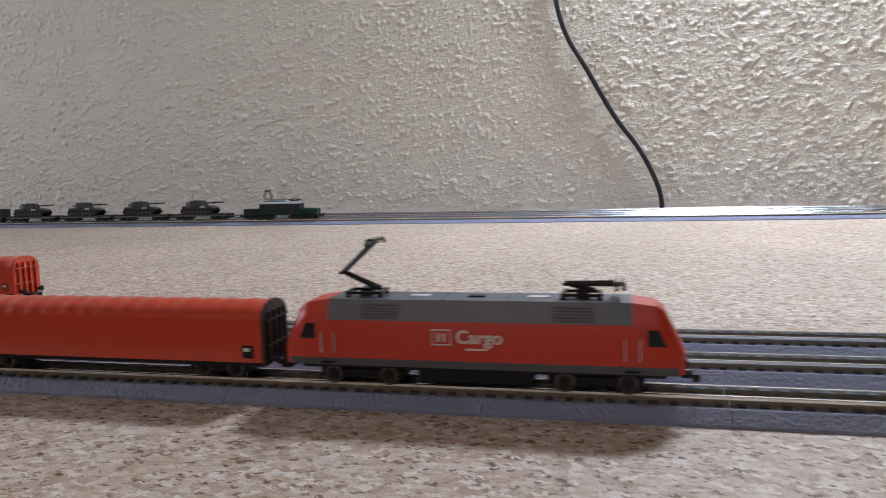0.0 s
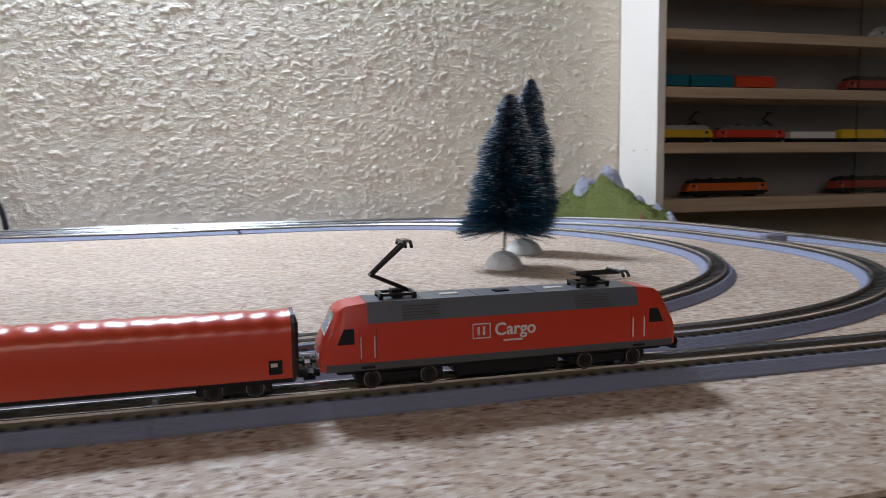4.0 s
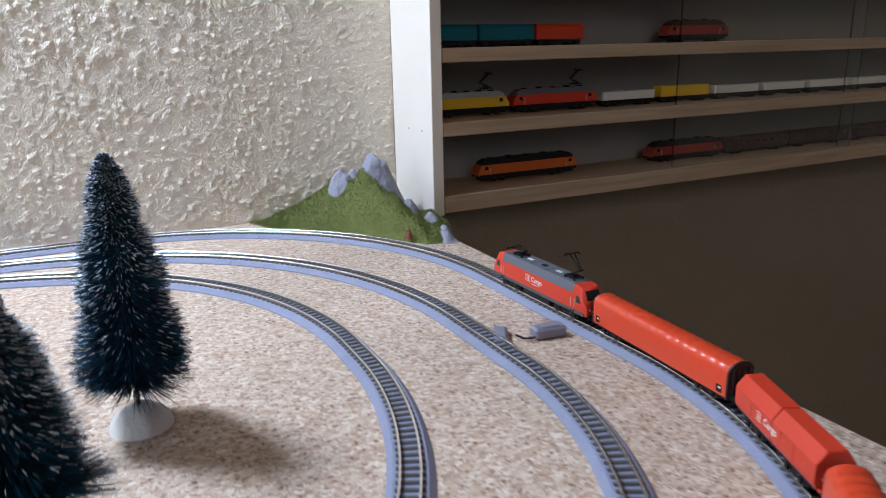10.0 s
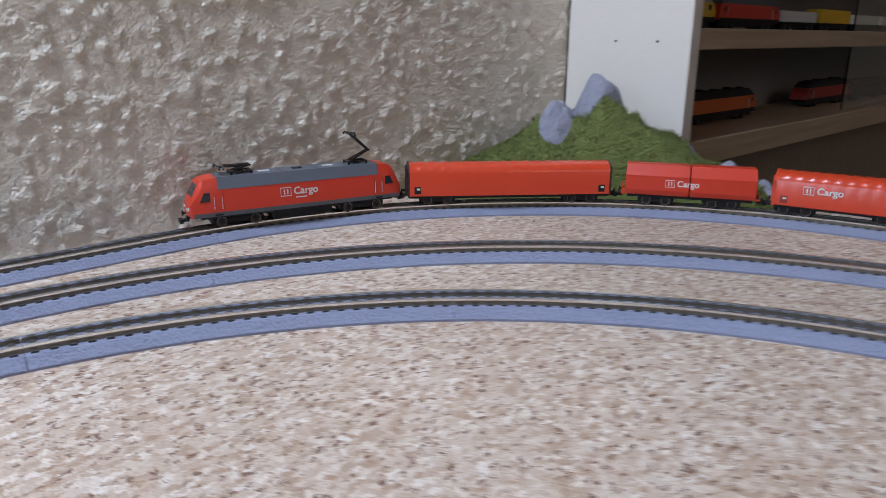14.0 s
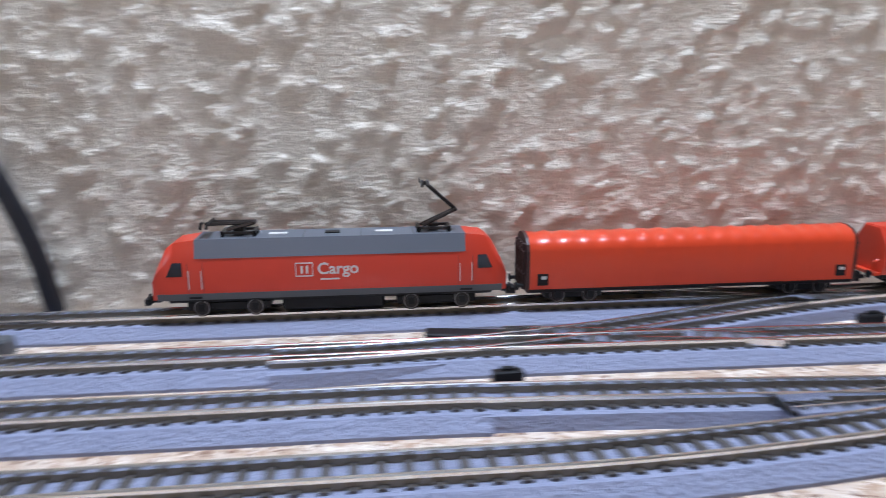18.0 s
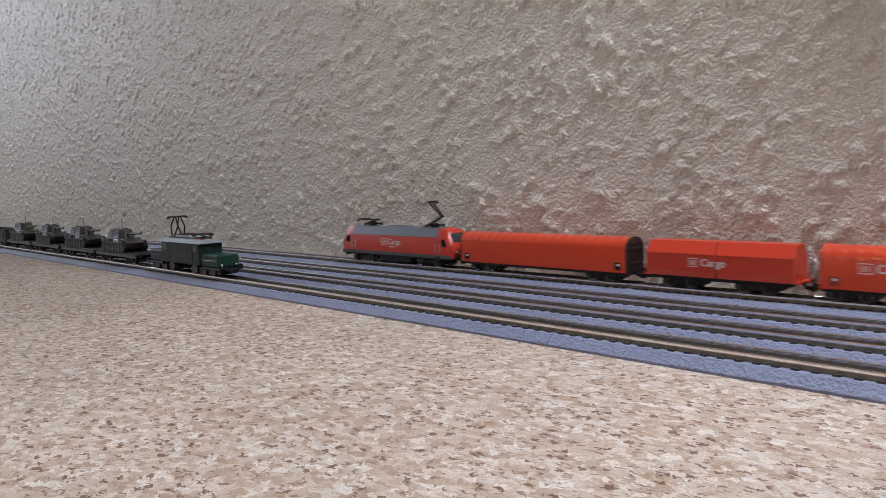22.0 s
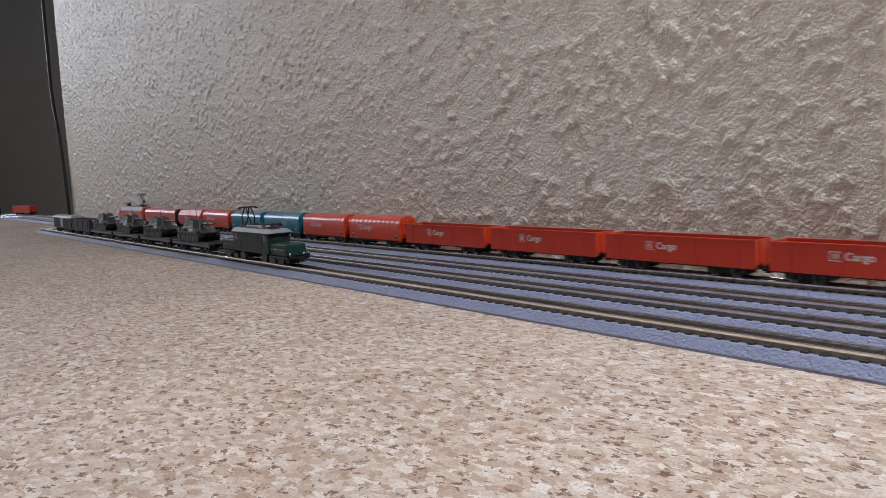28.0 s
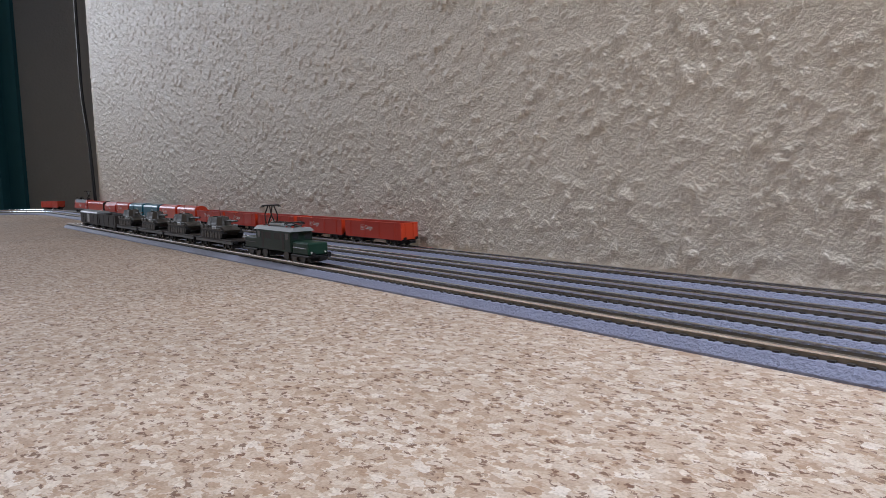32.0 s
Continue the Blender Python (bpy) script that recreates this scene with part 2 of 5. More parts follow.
BROWNEND = mat("oxide_brown_plastic", (0.040, 0.018, 0.016), 0.5, vary=0.15)
GREEN = mat("loco_green_plastic", (0.012, 0.028, 0.020), 0.42, vary=0.1, spec=0.2)
GREENHOOD = mat("hood_green_plastic", (0.012, 0.042, 0.028), 0.40, vary=0.08, spec=0.2)
SILVER = mat("silver_grey_plastic", (0.34, 0.36, 0.37), 0.35, vary=0.06)
OLIVE = mat("olive_camouflage_plastic", (0.058, 0.052, 0.044), 0.42, vary=0.85, scale=150, bump=0.2, spec=0.25)
DARKBROWN = mat("dark_brown_plastic", (0.036, 0.029, 0.026), 0.55, vary=0.2, spec=0.2)
YELLOW = mat("yellow_plastic", (0.72, 0.46, 0.02), 0.4, vary=0.04)
ORANGE = mat("orange_plastic", (0.55, 0.12, 0.02), 0.42, vary=0.06)
GREYPL = mat("grey_plastic", (0.32, 0.33, 0.34), 0.45, vary=0.06)
BOXGREY = mat("violet_grey_plastic", (0.20, 0.205, 0.26), 0.5, vary=0.06, bump=0.1)
CABLE = mat("black_cable", (0.014, 0.014, 0.018), 0.4, vary=0.1)
CHINA = mat("white_china", (0.80, 0.80, 0.80), 0.16, vary=0.01, coat=0.4)
INK = mat("dark_ink", (0.03, 0.03, 0.035), 0.4)
PALEINK = mat("pale_yellow_ink", (0.62, 0.58, 0.42), 0.4)
ROCK = mat("lilac_grey_rock", (0.27, 0.27, 0.325), 0.7, bump=0.5, scale=160, vary=0.2)
GRASS = mat("grass_flock", (0.16, 0.185, 0.045), 0.85, bump=1.0, scale=700, vary=0.5)
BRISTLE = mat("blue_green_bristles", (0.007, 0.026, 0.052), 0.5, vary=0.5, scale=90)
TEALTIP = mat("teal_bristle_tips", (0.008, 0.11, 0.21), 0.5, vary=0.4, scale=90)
SNOW = mat("snow_flock", (0.78, 0.82, 0.88), 0.8, vary=0.08)
PLASTER = mat("white_plaster", (0.70, 0.69, 0.66), 0.7, bump=0.4, scale=120, vary=0.06)
CURTAIN = mat("teal_curtain", (0.01, 0.10, 0.13), 0.8, vary=0.15, scale=40)
FLOORMAT = wood_material("floor_boards", (0.30, 0.20, 0.12), (0.20, 0.12, 0.07), 12)
GLASS = glass_material()

# ---- mesh helpers ----


def box(bm, x0, x1, y0, y1, z0, z1, bevel=0.0):
    vs = [bm.verts.new((x, y, z)) for x in (x0, x1) for y in (y0, y1) for z in (z0, z1)]
    fs = [bm.faces.new([vs[i] for i in f]) for f in ((0, 1, 3, 2), (4, 6, 7, 5), (0, 4, 5, 1), (2, 3, 7, 6), (0, 2, 6, 4), (1, 5, 7, 3))]
    if bevel:
        es = list({e for f in fs for e in f.edges})
        bmesh.ops.bevel(bm, geom=es, offset=bevel, segments=1, affect="EDGES", profile=0.5)


def tube(bm, pts, r, n=6):
    """A round bar along a line of points."""
    pts = [Vector(p) for p in pts]
    rings = []
    for i, p in enumerate(pts):
        d = (pts[min(i + 1, len(pts) - 1)] - pts[max(i - 1, 0)]).normalized()
        a = d.orthogonal().normalized() if i == 0 else (a - d * a.dot(d)).normalized()
        b = d.cross(a)
        rings.append([bm.verts.new(p + r * (math.cos(k * 2 * math.pi / n) * a + math.sin(k * 2 * math.pi / n) * b)) for k in range(n)])
    for u, v in zip(rings, rings[1:]):
        for k in range(n):
            bm.faces.new((u[k], u[(k + 1) % n], v[(k + 1) % n], v[k]))
    bm.faces.new(rings[0][::-1])
    bm.faces.new(rings[-1])


def loft(bm, rings, cap=True):
    """A skin over closed rings of equally many points."""
    vs = [[bm.verts.new(p) for p in r] for r in rings]
    for u, v in zip(vs, vs[1:]):
        n = len(u)
        for k in range(n):
            bm.faces.new((u[k], u[(k + 1) % n], v[(k + 1) % n], v[k]))
    if cap:
        bm.faces.new(vs[0][::-1])
        bm.faces.new(vs[-1])


def wheel_disc(bm, x, y0, y1, z, r, n=14):
    loft(bm, [[(x + r * math.cos(k * 2 * math.pi / n), y, z + r * math.sin(k * 2 * math.pi / n)) for k in range(n)] for y in (y0, y1)])


def lathe(bm, profile, n=40, cx=0.0, cy=0.0):
    rings = [[bm.verts.new((cx + r * math.cos(k * 2 * math.pi / n), cy + r * math.sin(k * 2 * math.pi / n), z)) for k in range(n)] for r, z in profile]
    for u, v in zip(rings, rings[1:]):
        for k in range(n):
            bm.faces.new((u[k], u[(k + 1) % n], v[(k + 1) % n], v[k]))
    bm.faces.new(rings[0][::-1])
    bm.faces.new(rings[-1])


def part(name, bm, material, parent=None, label="", smooth=False, m=None):
    bmesh.ops.recalc_face_normals(bm, faces=bm.faces)
    me = bpy.data.meshes.new(name)
    bm.to_mesh(me)
    bm.free()
    if smooth:
        me.polygons.foreach_set("use_smooth", [True] * len(me.polygons))
        me.set_sharp_from_angle(angle=radians(38))
    me.materials.append(material)
    ob = new(name, me)
    ob.parent = parent
    if m is not None:
        ob.matrix_basis = m
    if label:
        ob["label"] = label
    return ob


def quick(name, material, parent, fill, label="", smooth=False):
    bm = bmesh.new()
    fill(bm)
    return part(name, bm, material, parent, label, smooth)


def boxpart(name, material, parent, b, bevel=0.0, label=""):
    return quick(name, material, parent, lambda bm: box(bm, *b, bevel), label)


def text_mesh(body, size, material, name="lettering", bold=0.0):
    cu = bpy.data.curves.new(name, "FONT")
    cu.body, cu.size, cu.extrude, cu.align_x, cu.align_y = body, size, 0.00004, "CENTER", "CENTER"
    cu.offset = bold
    tmp = new("lettering", cu)
    bpy.context.view_layer.update()
    me = bpy.data.meshes.new_from_object(tmp.evaluated_get(bpy.context.evaluated_depsgraph_get()))
    bpy.data.objects.remove(tmp)
    me.materials.clear()
    me.materials.append(material)
    return me


CARGO = text_mesh("Cargo", 1.0, WHITEPRINT, bold=0.022)


def side_print(parent, x, z, y, size, logo=True):
    """The word and the plain emblem box on both sides of a vehicle."""
    at = x
    for s in (-1, 1):
        x = -s * at
        turn = Euler((radians(90), 0, 0 if s < 0 else math.pi)).to_matrix().to_4x4()
        ob = new("lettering", CARGO)
        ob.parent = parent
        ob.matrix_basis = Matrix.Translation((x + (0.62 * size if s < 0 else -0.62 * size), s * (y + 0.00006), z)) @ turn @ Matrix.Scale(size, 4)
        if logo:
            bm = bmesh.new()
            w, h, t, yy = 0.86 * size, 0.44 * size, 0.075 * size, s * (y + 0.00005)
            cx = x - (1.42 * size if s < 0 else -1.42 * size)
            for q in ((-w, w, h - t, h), (-w, w, -h, -h + t), (-w, -w + t, -h, h), (w - t, w, -h, h), (-0.45 * w, -0.2 * w, -0.55 * h, 0.55 * h), (0.15 * w, 0.4 * w, -0.55 * h, 0.55 * h)):
                box(bm, cx + q[0] * 0.62, cx + q[1] * 0.62, yy - 0.00003, yy + 0.00003, z + q[2], z + q[3])
            part("emblem", bm, WHITEPRINT, parent)


# ---- the room ----


def wall_relief(name, x0, x1, z0, z1, step, seed, material):
    """Woodchip wallpaper: small hard lumps of random size pressed under the paper."""
    rng = np.random.default_rng(seed)
    nx, nz = int((x1 - x0) / step) + 1, int((z1 - z0) / step) + 1
    field = np.zeros((nz, nx))
    kx, kz = np.fft.fftfreq(nx, step), np.fft.fftfreq(nz, step)
    for size, density, amp, stretch in ((0.0044, 3600, 0.72, 0.9), (0.0029, 9500, 1.0, 1.05), (0.0019, 30000, 0.85, 0.9), (0.0085, 500, 0.25, 0.8), (0.0018, 14000, 0.6, 0.7)):
        n = int(density * (x1 - x0) * (z1 - z0))
        imp = np.zeros((nz, nx))
        np.add.at(imp, (rng.integers(0, nz, n), rng.integers(0, nx, n)), rng.random(n) ** 1.5)
        ker = np.exp(-2 * (math.pi * size * 0.42) ** 2 * ((kx[None, :] / stretch) ** 2 + (kz[:, None] * stretch) ** 2))
        field += amp * np.real(np.fft.ifft2(np.fft.fft2(imp) * ker)) * (size / step) ** 2
    # flat valleys, steep flanks, soft tops
    field = np.maximum(field - np.quantile(field, 0.50), 0.0) / (np.quantile(field, 0.97) - np.quantile(field, 0.50))
    field = np.tanh(field ** 1.25 * 1.05) * 0.0013
    xs, zs = np.linspace(x0, x1, nx), np.linspace(z0, z1, nz)
    co = np.stack([np.broadcast_to(xs, (nz, nx)), WALL - field, np.broadcast_to(zs[:, None], (nz, nx))], 2).reshape(-1, 3)
    idx = np.arange(nz * nx).reshape(nz, nx)
    quads = np.stack([idx[:-1, :-1], idx[:-1, 1:], idx[1:, 1:], idx[1:, :-1]], 2).reshape(-1, 4)
    me = bpy.data.meshes.new(name)
    me.vertices.add(len(co))
    me.vertices.foreach_set("co", co.ravel())
    me.loops.add(quads.size)
    me.loops.foreach_set("vertex_index", quads.ravel())
    me.polygons.add(len(quads))
    me.polygons.foreach_set("loop_start", np.arange(0, quads.size, 4))
    me.polygons.foreach_set("use_smooth", np.ones(len(quads), bool))
    me.update(calc_edges=True)
    me.materials.append(material)
    return new(name, me)


def slab(name, b, material, label, category="wall"):
    ob = boxpart(name, material, None, b)
    return tagged(ob, label, category, kind="structure")


paper = wall_relief("wall_north", WEST, EAST, 0.0, 0.42, 0.0011, 3, WALLPAPER)
tagged(paper, "cream woodchip wallpaper on the wall behind the railway", "wall", kind="structure")
slab("wall_north_upper", (WEST, EAST, WALL - 0.0005, 0.12, 0.42, 0.66), DIMMED_WALL, "cream wall above the railway")
slab("wall_north_core", (WEST, EAST, WALL + 0.004, 0.12, -0.75, 0.42), DIMMED_WALL, "wall below and behind the railway board")
slab("wall_north_east", (EAST, 2.1, WALL, 0.12, -0.75, 1.9), DIMMED_WALL, "beige wall behind the wall cabinet")
slab("wall_recess_back", (-2.25, WEST, 0.55, 0.65, -0.75, 1.9), SHADED_WALL, "back wall of the recess in a shaded grey")
slab("wall_recess_side", (WEST - 0.002, WEST + 0.08, 0.12, 0.55, -0.75, 1.9), SHADED_WALL, "side wall of the recess in a shaded grey")
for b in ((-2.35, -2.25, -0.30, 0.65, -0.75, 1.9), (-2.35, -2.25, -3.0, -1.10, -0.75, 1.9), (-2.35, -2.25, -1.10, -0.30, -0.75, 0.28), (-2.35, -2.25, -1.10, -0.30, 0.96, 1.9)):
    slab("wall_west", b, SHADED_WALL, "dim wall with a window at the end of the room")
slab("wall_east", (2.0, 2.1, -3.0, 0.12, -0.75, 1.9), DIMMED_WALL, "beige side wall of the room")
# unseen wall; the window opening is added for the warm fill
for b in ((-2.35, 2.1, -3.1, -3.0, -0.75, 0.5), (-2.35, 2.1, -3.1, -3.0, 1.6, 1.9), (-2.35, -0.9, -3.1, -3.0, 0.5, 1.6), (0.5, 2.1, -3.1, -3.0, 0.5, 1.6)):
    slab("wall_south", b, DIMMED_WALL, "unseen beige wall with an added window opening")
slab("floor", (-2.35, 2.1, -3.1, 0.65, -0.80, -0.75), FLOORMAT, "dark wooden floor of the room", "floor")
slab("ceiling", (-2.35, 2.1, -3.1, -0.75, 1.8, 1.9), CEIL, "white ceiling of the room", "ceiling")
# unseen sloping ceiling, added with a window opening over the key lamp


def slope(x0, x1, y0, y1):
    bm = bmesh.new()
    zf = lambda y: 0.62 - (y - WALL) * 1.573
    loft(bm, [[(x, y0, zf(y0)), (x, y1, zf(y1)), (x, y1, zf(y1) + 0.06), (x, y0, zf(y0) + 0.06)] for x in (x0, x1)])
    ob = part("ceiling_slope", bm, CEIL)
    tagged(ob, "unseen white sloping ceiling around the key lamp", "ceiling", kind="structure")


for q in ((-2.25, -0.12, 0.0, -0.75), (0.32, 2.0, 0.0, -0.75), (-0.12, 0.32, -0.19, -0.75), (-0.12, 0.32, 0.0, -0.015)):
    slope(*q)

bm = bmesh.new()
box(bm, -1.62, 0.598, -0.6792, WALL - 0.0005, -0.019, 0.0, 0.0006)
board = part("railway_board", bm, CHIP)
tagged(board, "pale flaky chipboard panel with dark edges carrying the model railway", "board", kind="structure")
# thin dark brown strips over the front and right edges
boxpart("edge_strip", DARKBROWN, board, (-1.62, 0.5985, -0.6804, -0.6794, -0.0188, -0.0006), 0.0002, "dark edge strip")
boxpart("edge_strip", DARKBROWN, board, (0.5982, 0.5992, -0.6792, WALL - 0.001, -0.0188, -0.0006), 0.0002, "dark edge strip")
for x in (-1.5, 0.45):
    for y in (-0.61, -0.09):
        ob = boxpart("board_leg", WHITE_PAINT, None, (x - 0.02, x + 0.02, y - 0.02, y + 0.02, -0.75, -0.019), 0.002)
        tagged(ob, "square white leg under the railway board", "table leg", "legs under the board")

# ---- tracks ----


def run(x, y, heading, *moves):
    """Points every 2 mm or so along straights (length,) and bends (radius, degrees; right bends are positive)."""
    pts, h = [(x, y, radians(heading))], radians(heading)
    for mv in moves:
        if len(mv) == 1:
            n = max(1, round(mv[0] / 0.002))
            for _ in range(n):
                x, y = x + mv[0] / n * math.cos(h), y + mv[0] / n * math.sin(h)
                pts.append((x, y, h))
        else:
            n = max(2, round(mv[0] * abs(radians(mv[1])) / 0.002))
            da = -radians(mv[1]) / n
            for _ in range(n):
                d = mv[0] * abs(da)
                x, y, h = x + d * math.cos(h + da / 2), y + d * math.sin(h + da / 2), h + da
                pts.append((x, y, h))
    return pts


def along(pts):
    s = [0.0]
    for a, b in zip(pts, pts[1:]):
        s.append(s[-1] + math.hypot(b[0] - a[0], b[1] - a[1]))
    return s


PITCH = 0.0042
SLEEPER_MESH = None


def sleeper_mesh():
    bm = bmesh.new()
    box(bm, -0.00085, 0.00085, -0.0050, 0.0050, 0.0026, 0.0037)
    me = bpy.data.meshes.new("sleeper")
    bmesh.ops.recalc_face_normals(bm, faces=bm.faces)
    bm.to_mesh(me)
    bm.free()
    me.materials.append(SLEEPER)
    return me


SLEEPER_MESH = sleeper_mesh()


def dull_sides(rail):
    """Bright running surface on top, bronze-brown web at the sides."""
    rail.data.materials.append(RAILWEB)
    for f in rail.data.polygons:
        f.material_index = 0 if f.center.z > RAIL - 0.00095 else 1
    return rail


def rail_shape(side, foot, top):
    """Foot, narrow web and rounded head of a rail."""
    return ((side - 0.00026, foot), (side - 0.00026, top - 0.0009), (side - 0.00044, top - 0.0007), (side - 0.00044, top - 0.00015), (side - 0.00028, top), (side + 0.00028, top), (side + 0.00044, top - 0.00015), (side + 0.00044, top - 0.0007), (side + 0.00026, top - 0.0009), (side + 0.00026, foot))


def track_section(pts, fine, label):
    """One click-together track piece: moulded ballast bed, two rails, its sleepers."""
    bm = bmesh.new()
    loft(bm, [[(x + o * math.sin(h), y - o * math.cos(h), z) for o, z in ((-0.0083, 0.0), (-0.0083, 0.0007), (-0.0060, 0.0032), (0.0060, 0.0032), (0.0083, 0.0007), (0.0083, 0.0))] for x, y, h in pts])
    base = part("track_section", bm, BALLAST)
    tagged(base, label, "track", "track pieces")
    for side in (-0.0035, 0.0035):
        bm = bmesh.new()
        loft(bm, [[(x + o * math.sin(h), y - o * math.cos(h), z) for o, z in rail_shape(side, 0.0031, RAIL)] for x, y, h in pts])
        dull_sides(part("rail", bm, STEEL, base, "bright steel rail"))
    s = along(pts)
    n = max(1, round(s[-1] / PITCH))
    spots = []
    k = 0
    for i in range(n):
        at = (i + 0.5) * s[-1] / n
        while k < len(s) - 2 and s[k + 1] < at:
            k += 1
        w = (at - s[k]) / max(1e-9, s[k + 1] - s[k])
        a, b = pts[k], pts[k + 1]
        spots.append((a[0] + w * (b[0] - a[0]), a[1] + w * (b[1] - a[1]), a[2] + w * (b[2] - a[2])))
    if fine:
        for x, y, h in spots:
            ob = new("sleeper", SLEEPER_MESH)
            ob.parent = base
            ob.matrix_basis = Matrix.Translation((x, y, 0)) @ Matrix.Rotation(h, 4, "Z")
    else:
        bm = bmesh.new()
        for x, y, h in spots:
            c, sn = math.cos(h), math.sin(h)
            ring = [(x + dx * c - dy * sn, y + dx * sn + dy * c) for dx, dy in ((-0.00085, -0.0050), (0.00085, -0.0050), (0.00085, 0.0050), (-0.00085, 0.0050))]
            lo = [bm.verts.new((*p, 0.0026)) for p in ring]
            hi = [bm.verts.new((*p, 0.0041)) for p in ring]
            bm.faces.new(hi)
            for q in range(4):
                bm.faces.new((lo[q], lo[(q + 1) % 4], hi[(q + 1) % 4], hi[q]))
        tagged(part("sleepers", bm, SLEEPER, base), kind="stuff")


def lay(pts, length, label, fine_test):
    s = along(pts)
    n = max(1, round(s[-1] / length))
    cuts = [min(range(len(s)), key=lambda i: abs(s[i] - s[-1] * k / n)) for k in range(n + 1)]
    for a, b in zip(cuts, cuts[1:]):
        piece = pts[a:b + 1]
        if len(piece) > 1:
            # a hair of a gap between neighbouring pieces
            for k, e in ((0, 1), (-1, -1)):
                x, y, h = piece[k]
                piece[k] = (x + e * 0.00009 * math.cos(h), y + e * 0.00009 * math.sin(h), h)
            track_section(piece, fine_test(piece), label)


def near_view(piece):
    x = sum(p[0] for p in piece) / len(piece)
    y = sum(p[1] for p in piece) / len(piece)
    return x > -0.75 or y > -0.2


# outer loop, run in the direction of the moving train from the front left
OUT_FRONT, OUT_BACK = -0.6094, -0.0318
OUTER = run(-1.37, OUT_FRONT, 0, (1.7197,), (0.2246, -91.0), (0.1353,), (0.2176, -89.0), (1.7242,), (0.21, -91.0), (0.1340,), (0.21, -89.0))
MID = run(-1.05, -0.5819, 0, (1.3552,), (0.2163, -90.5), (0.0600,), (0.2398, -89.5), (1.58,), (0.19, -60))
INNER = run(-0.95, -0.5565, 0, (1.1818,), (0.2286, -90.0), (0.0199,), (0.21, -90.0), (1.16,))
LABEL = "grey ballast-bed track piece with steel rails on the chipboard"


def bow(pts, d, start, reach):
    """Leads a station track sideways by d, easing in from x = start over the given reach."""
    out = []
    for x, y, h in pts:
        k = max(0.0, min(1.0, (start - x) / reach)) * (1 if y > -0.2 else 0)
        out.append((x, y + d * k * k * (3 - 2 * k)))
    turned = []
    for k, (x, y) in enumerate(out):
        (xa, ya), (xb, yb) = out[max(k - 1, 0)], out[min(k + 1, len(out) - 1)]
        h = math.atan2(yb - ya, xb - xa)
        turned.append((x, y, h + 2 * math.pi * round((pts[k][2] - h) / (2 * math.pi))))
    return turned


LEAD = next(k for k, p in enumerate(INNER) if p[1] > -0.2 and p[0] < 0.245)
BRANCH_C = bow(INNER[LEAD:], 0.0105, 0.245, 0.19)
INNER = bow(INNER, -0.0145, 0.245, 0.16)
MID = bow(MID, 0.0035, 0.26, 0.2)
CROSSOVER = run(0.240, OUT_BACK - 0.0002, 180, (0.30, -16), (0.034,), (0.30, 16))
lay(OUTER, 0.11, LABEL, near_view)
lay(MID, 0.11, LABEL, near_view)
lay(INNER, 0.11, LABEL, near_view)
lay(BRANCH_C[80:], 0.11, LABEL, near_view)

# crossover between the two tracks next to the wall: its own rails and a point motor bar


def crossover(pts, label):
    bm = bmesh.new()
    loft(bm, [[(x + o * math.sin(h), y - o * math.cos(h), z) for o, z in ((-0.0072, 0.0), (-0.0066, 0.0029), (0.0066, 0.0029), (0.0072, 0.0))] for x, y, h in pts])
    base = part("turnout", bm, BALLAST)
    tagged(base, label, "turnout", "turnouts")
    for side in (-0.0035, 0.0035):
        bm = bmesh.new()
        loft(bm, [[(x + o * math.sin(h), y - o * math.cos(h), z) for o, z in rail_shape(side, 0.0030, RAIL - 0.00015)] for x, y, h in pts])
        dull_sides(part("rail", bm, STEEL, base))
    s = along(pts)
    for i in range(1, int(s[-1] / PITCH)):
        x, y, h = min(zip(s, pts), key=lambda q: abs(q[0] - i * PITCH))[1]
        ob = new("sleeper", SLEEPER_MESH)
        ob.parent = base
        ob.matrix_basis = Matrix.Translation((x, y, -0.00025)) @ Matrix.Rotation(h, 4, "Z")
    return base


def frog(x, y, turn, ways, plate=True):
    """Point blades, check rails and the dark frog plate of a turnout."""
    o = tagged(new("turnout_frog"), "point blades and check rails of a station turnout", "turnout", "turnouts")
    o.matrix_basis = pose(x, y, 0, 0, 0, turn)
    if plate:
        boxpart("plate", BLACK, o, (-0.030, -0.006, -0.0024, 0.0024, 0.0030, 0.0044), 0.0003, "black moulded plate between the rails")
    for sgn in (-1, 1):
        quick("check_rail", STEEL, o, lambda bm: box(bm, -0.012, 0.012, sgn * 0.0024 - 0.0002, sgn * 0.0024 + 0.0002, 0.0036, RAIL - 0.0001))
        quick("point_blade", STEEL, o, lambda bm: loft(bm, [[(xx, yy - 0.00022, 0.0036), (xx, yy + 0.00022, 0.0036), (xx, yy + 0.00022, RAIL - 0.0001), (xx, yy - 0.00022, RAIL - 0.0001)] for xx, yy in ((0.018, sgn * 0.0030), (0.034, sgn * 0.0022 + ways * 0.0006), (0.050, sgn * 0.0026 + ways * 0.0012))]))
    boxpart("tie_bar", BLACK, o, (0.049, 0.0505, -0.0045, 0.0045, 0.0034, 0.0042), 0.0002)
    return o


frog(0.186, -0.0975, 180, 1)
frog(0.185, -0.0345, 170, -1, False)
frog(0.105, -0.0570, -10, -1)
crossover(BRANCH_C[:82], "turnout leading to the third station track")
crossover(CROSSOVER, "crossover turnout joining the two tracks by the wall")
crossover(run(0.04, -0.5819, 0, (0.40, -8.5), (0.11,), (0.40, 8.5)), "crossover turnout between the front tracks")


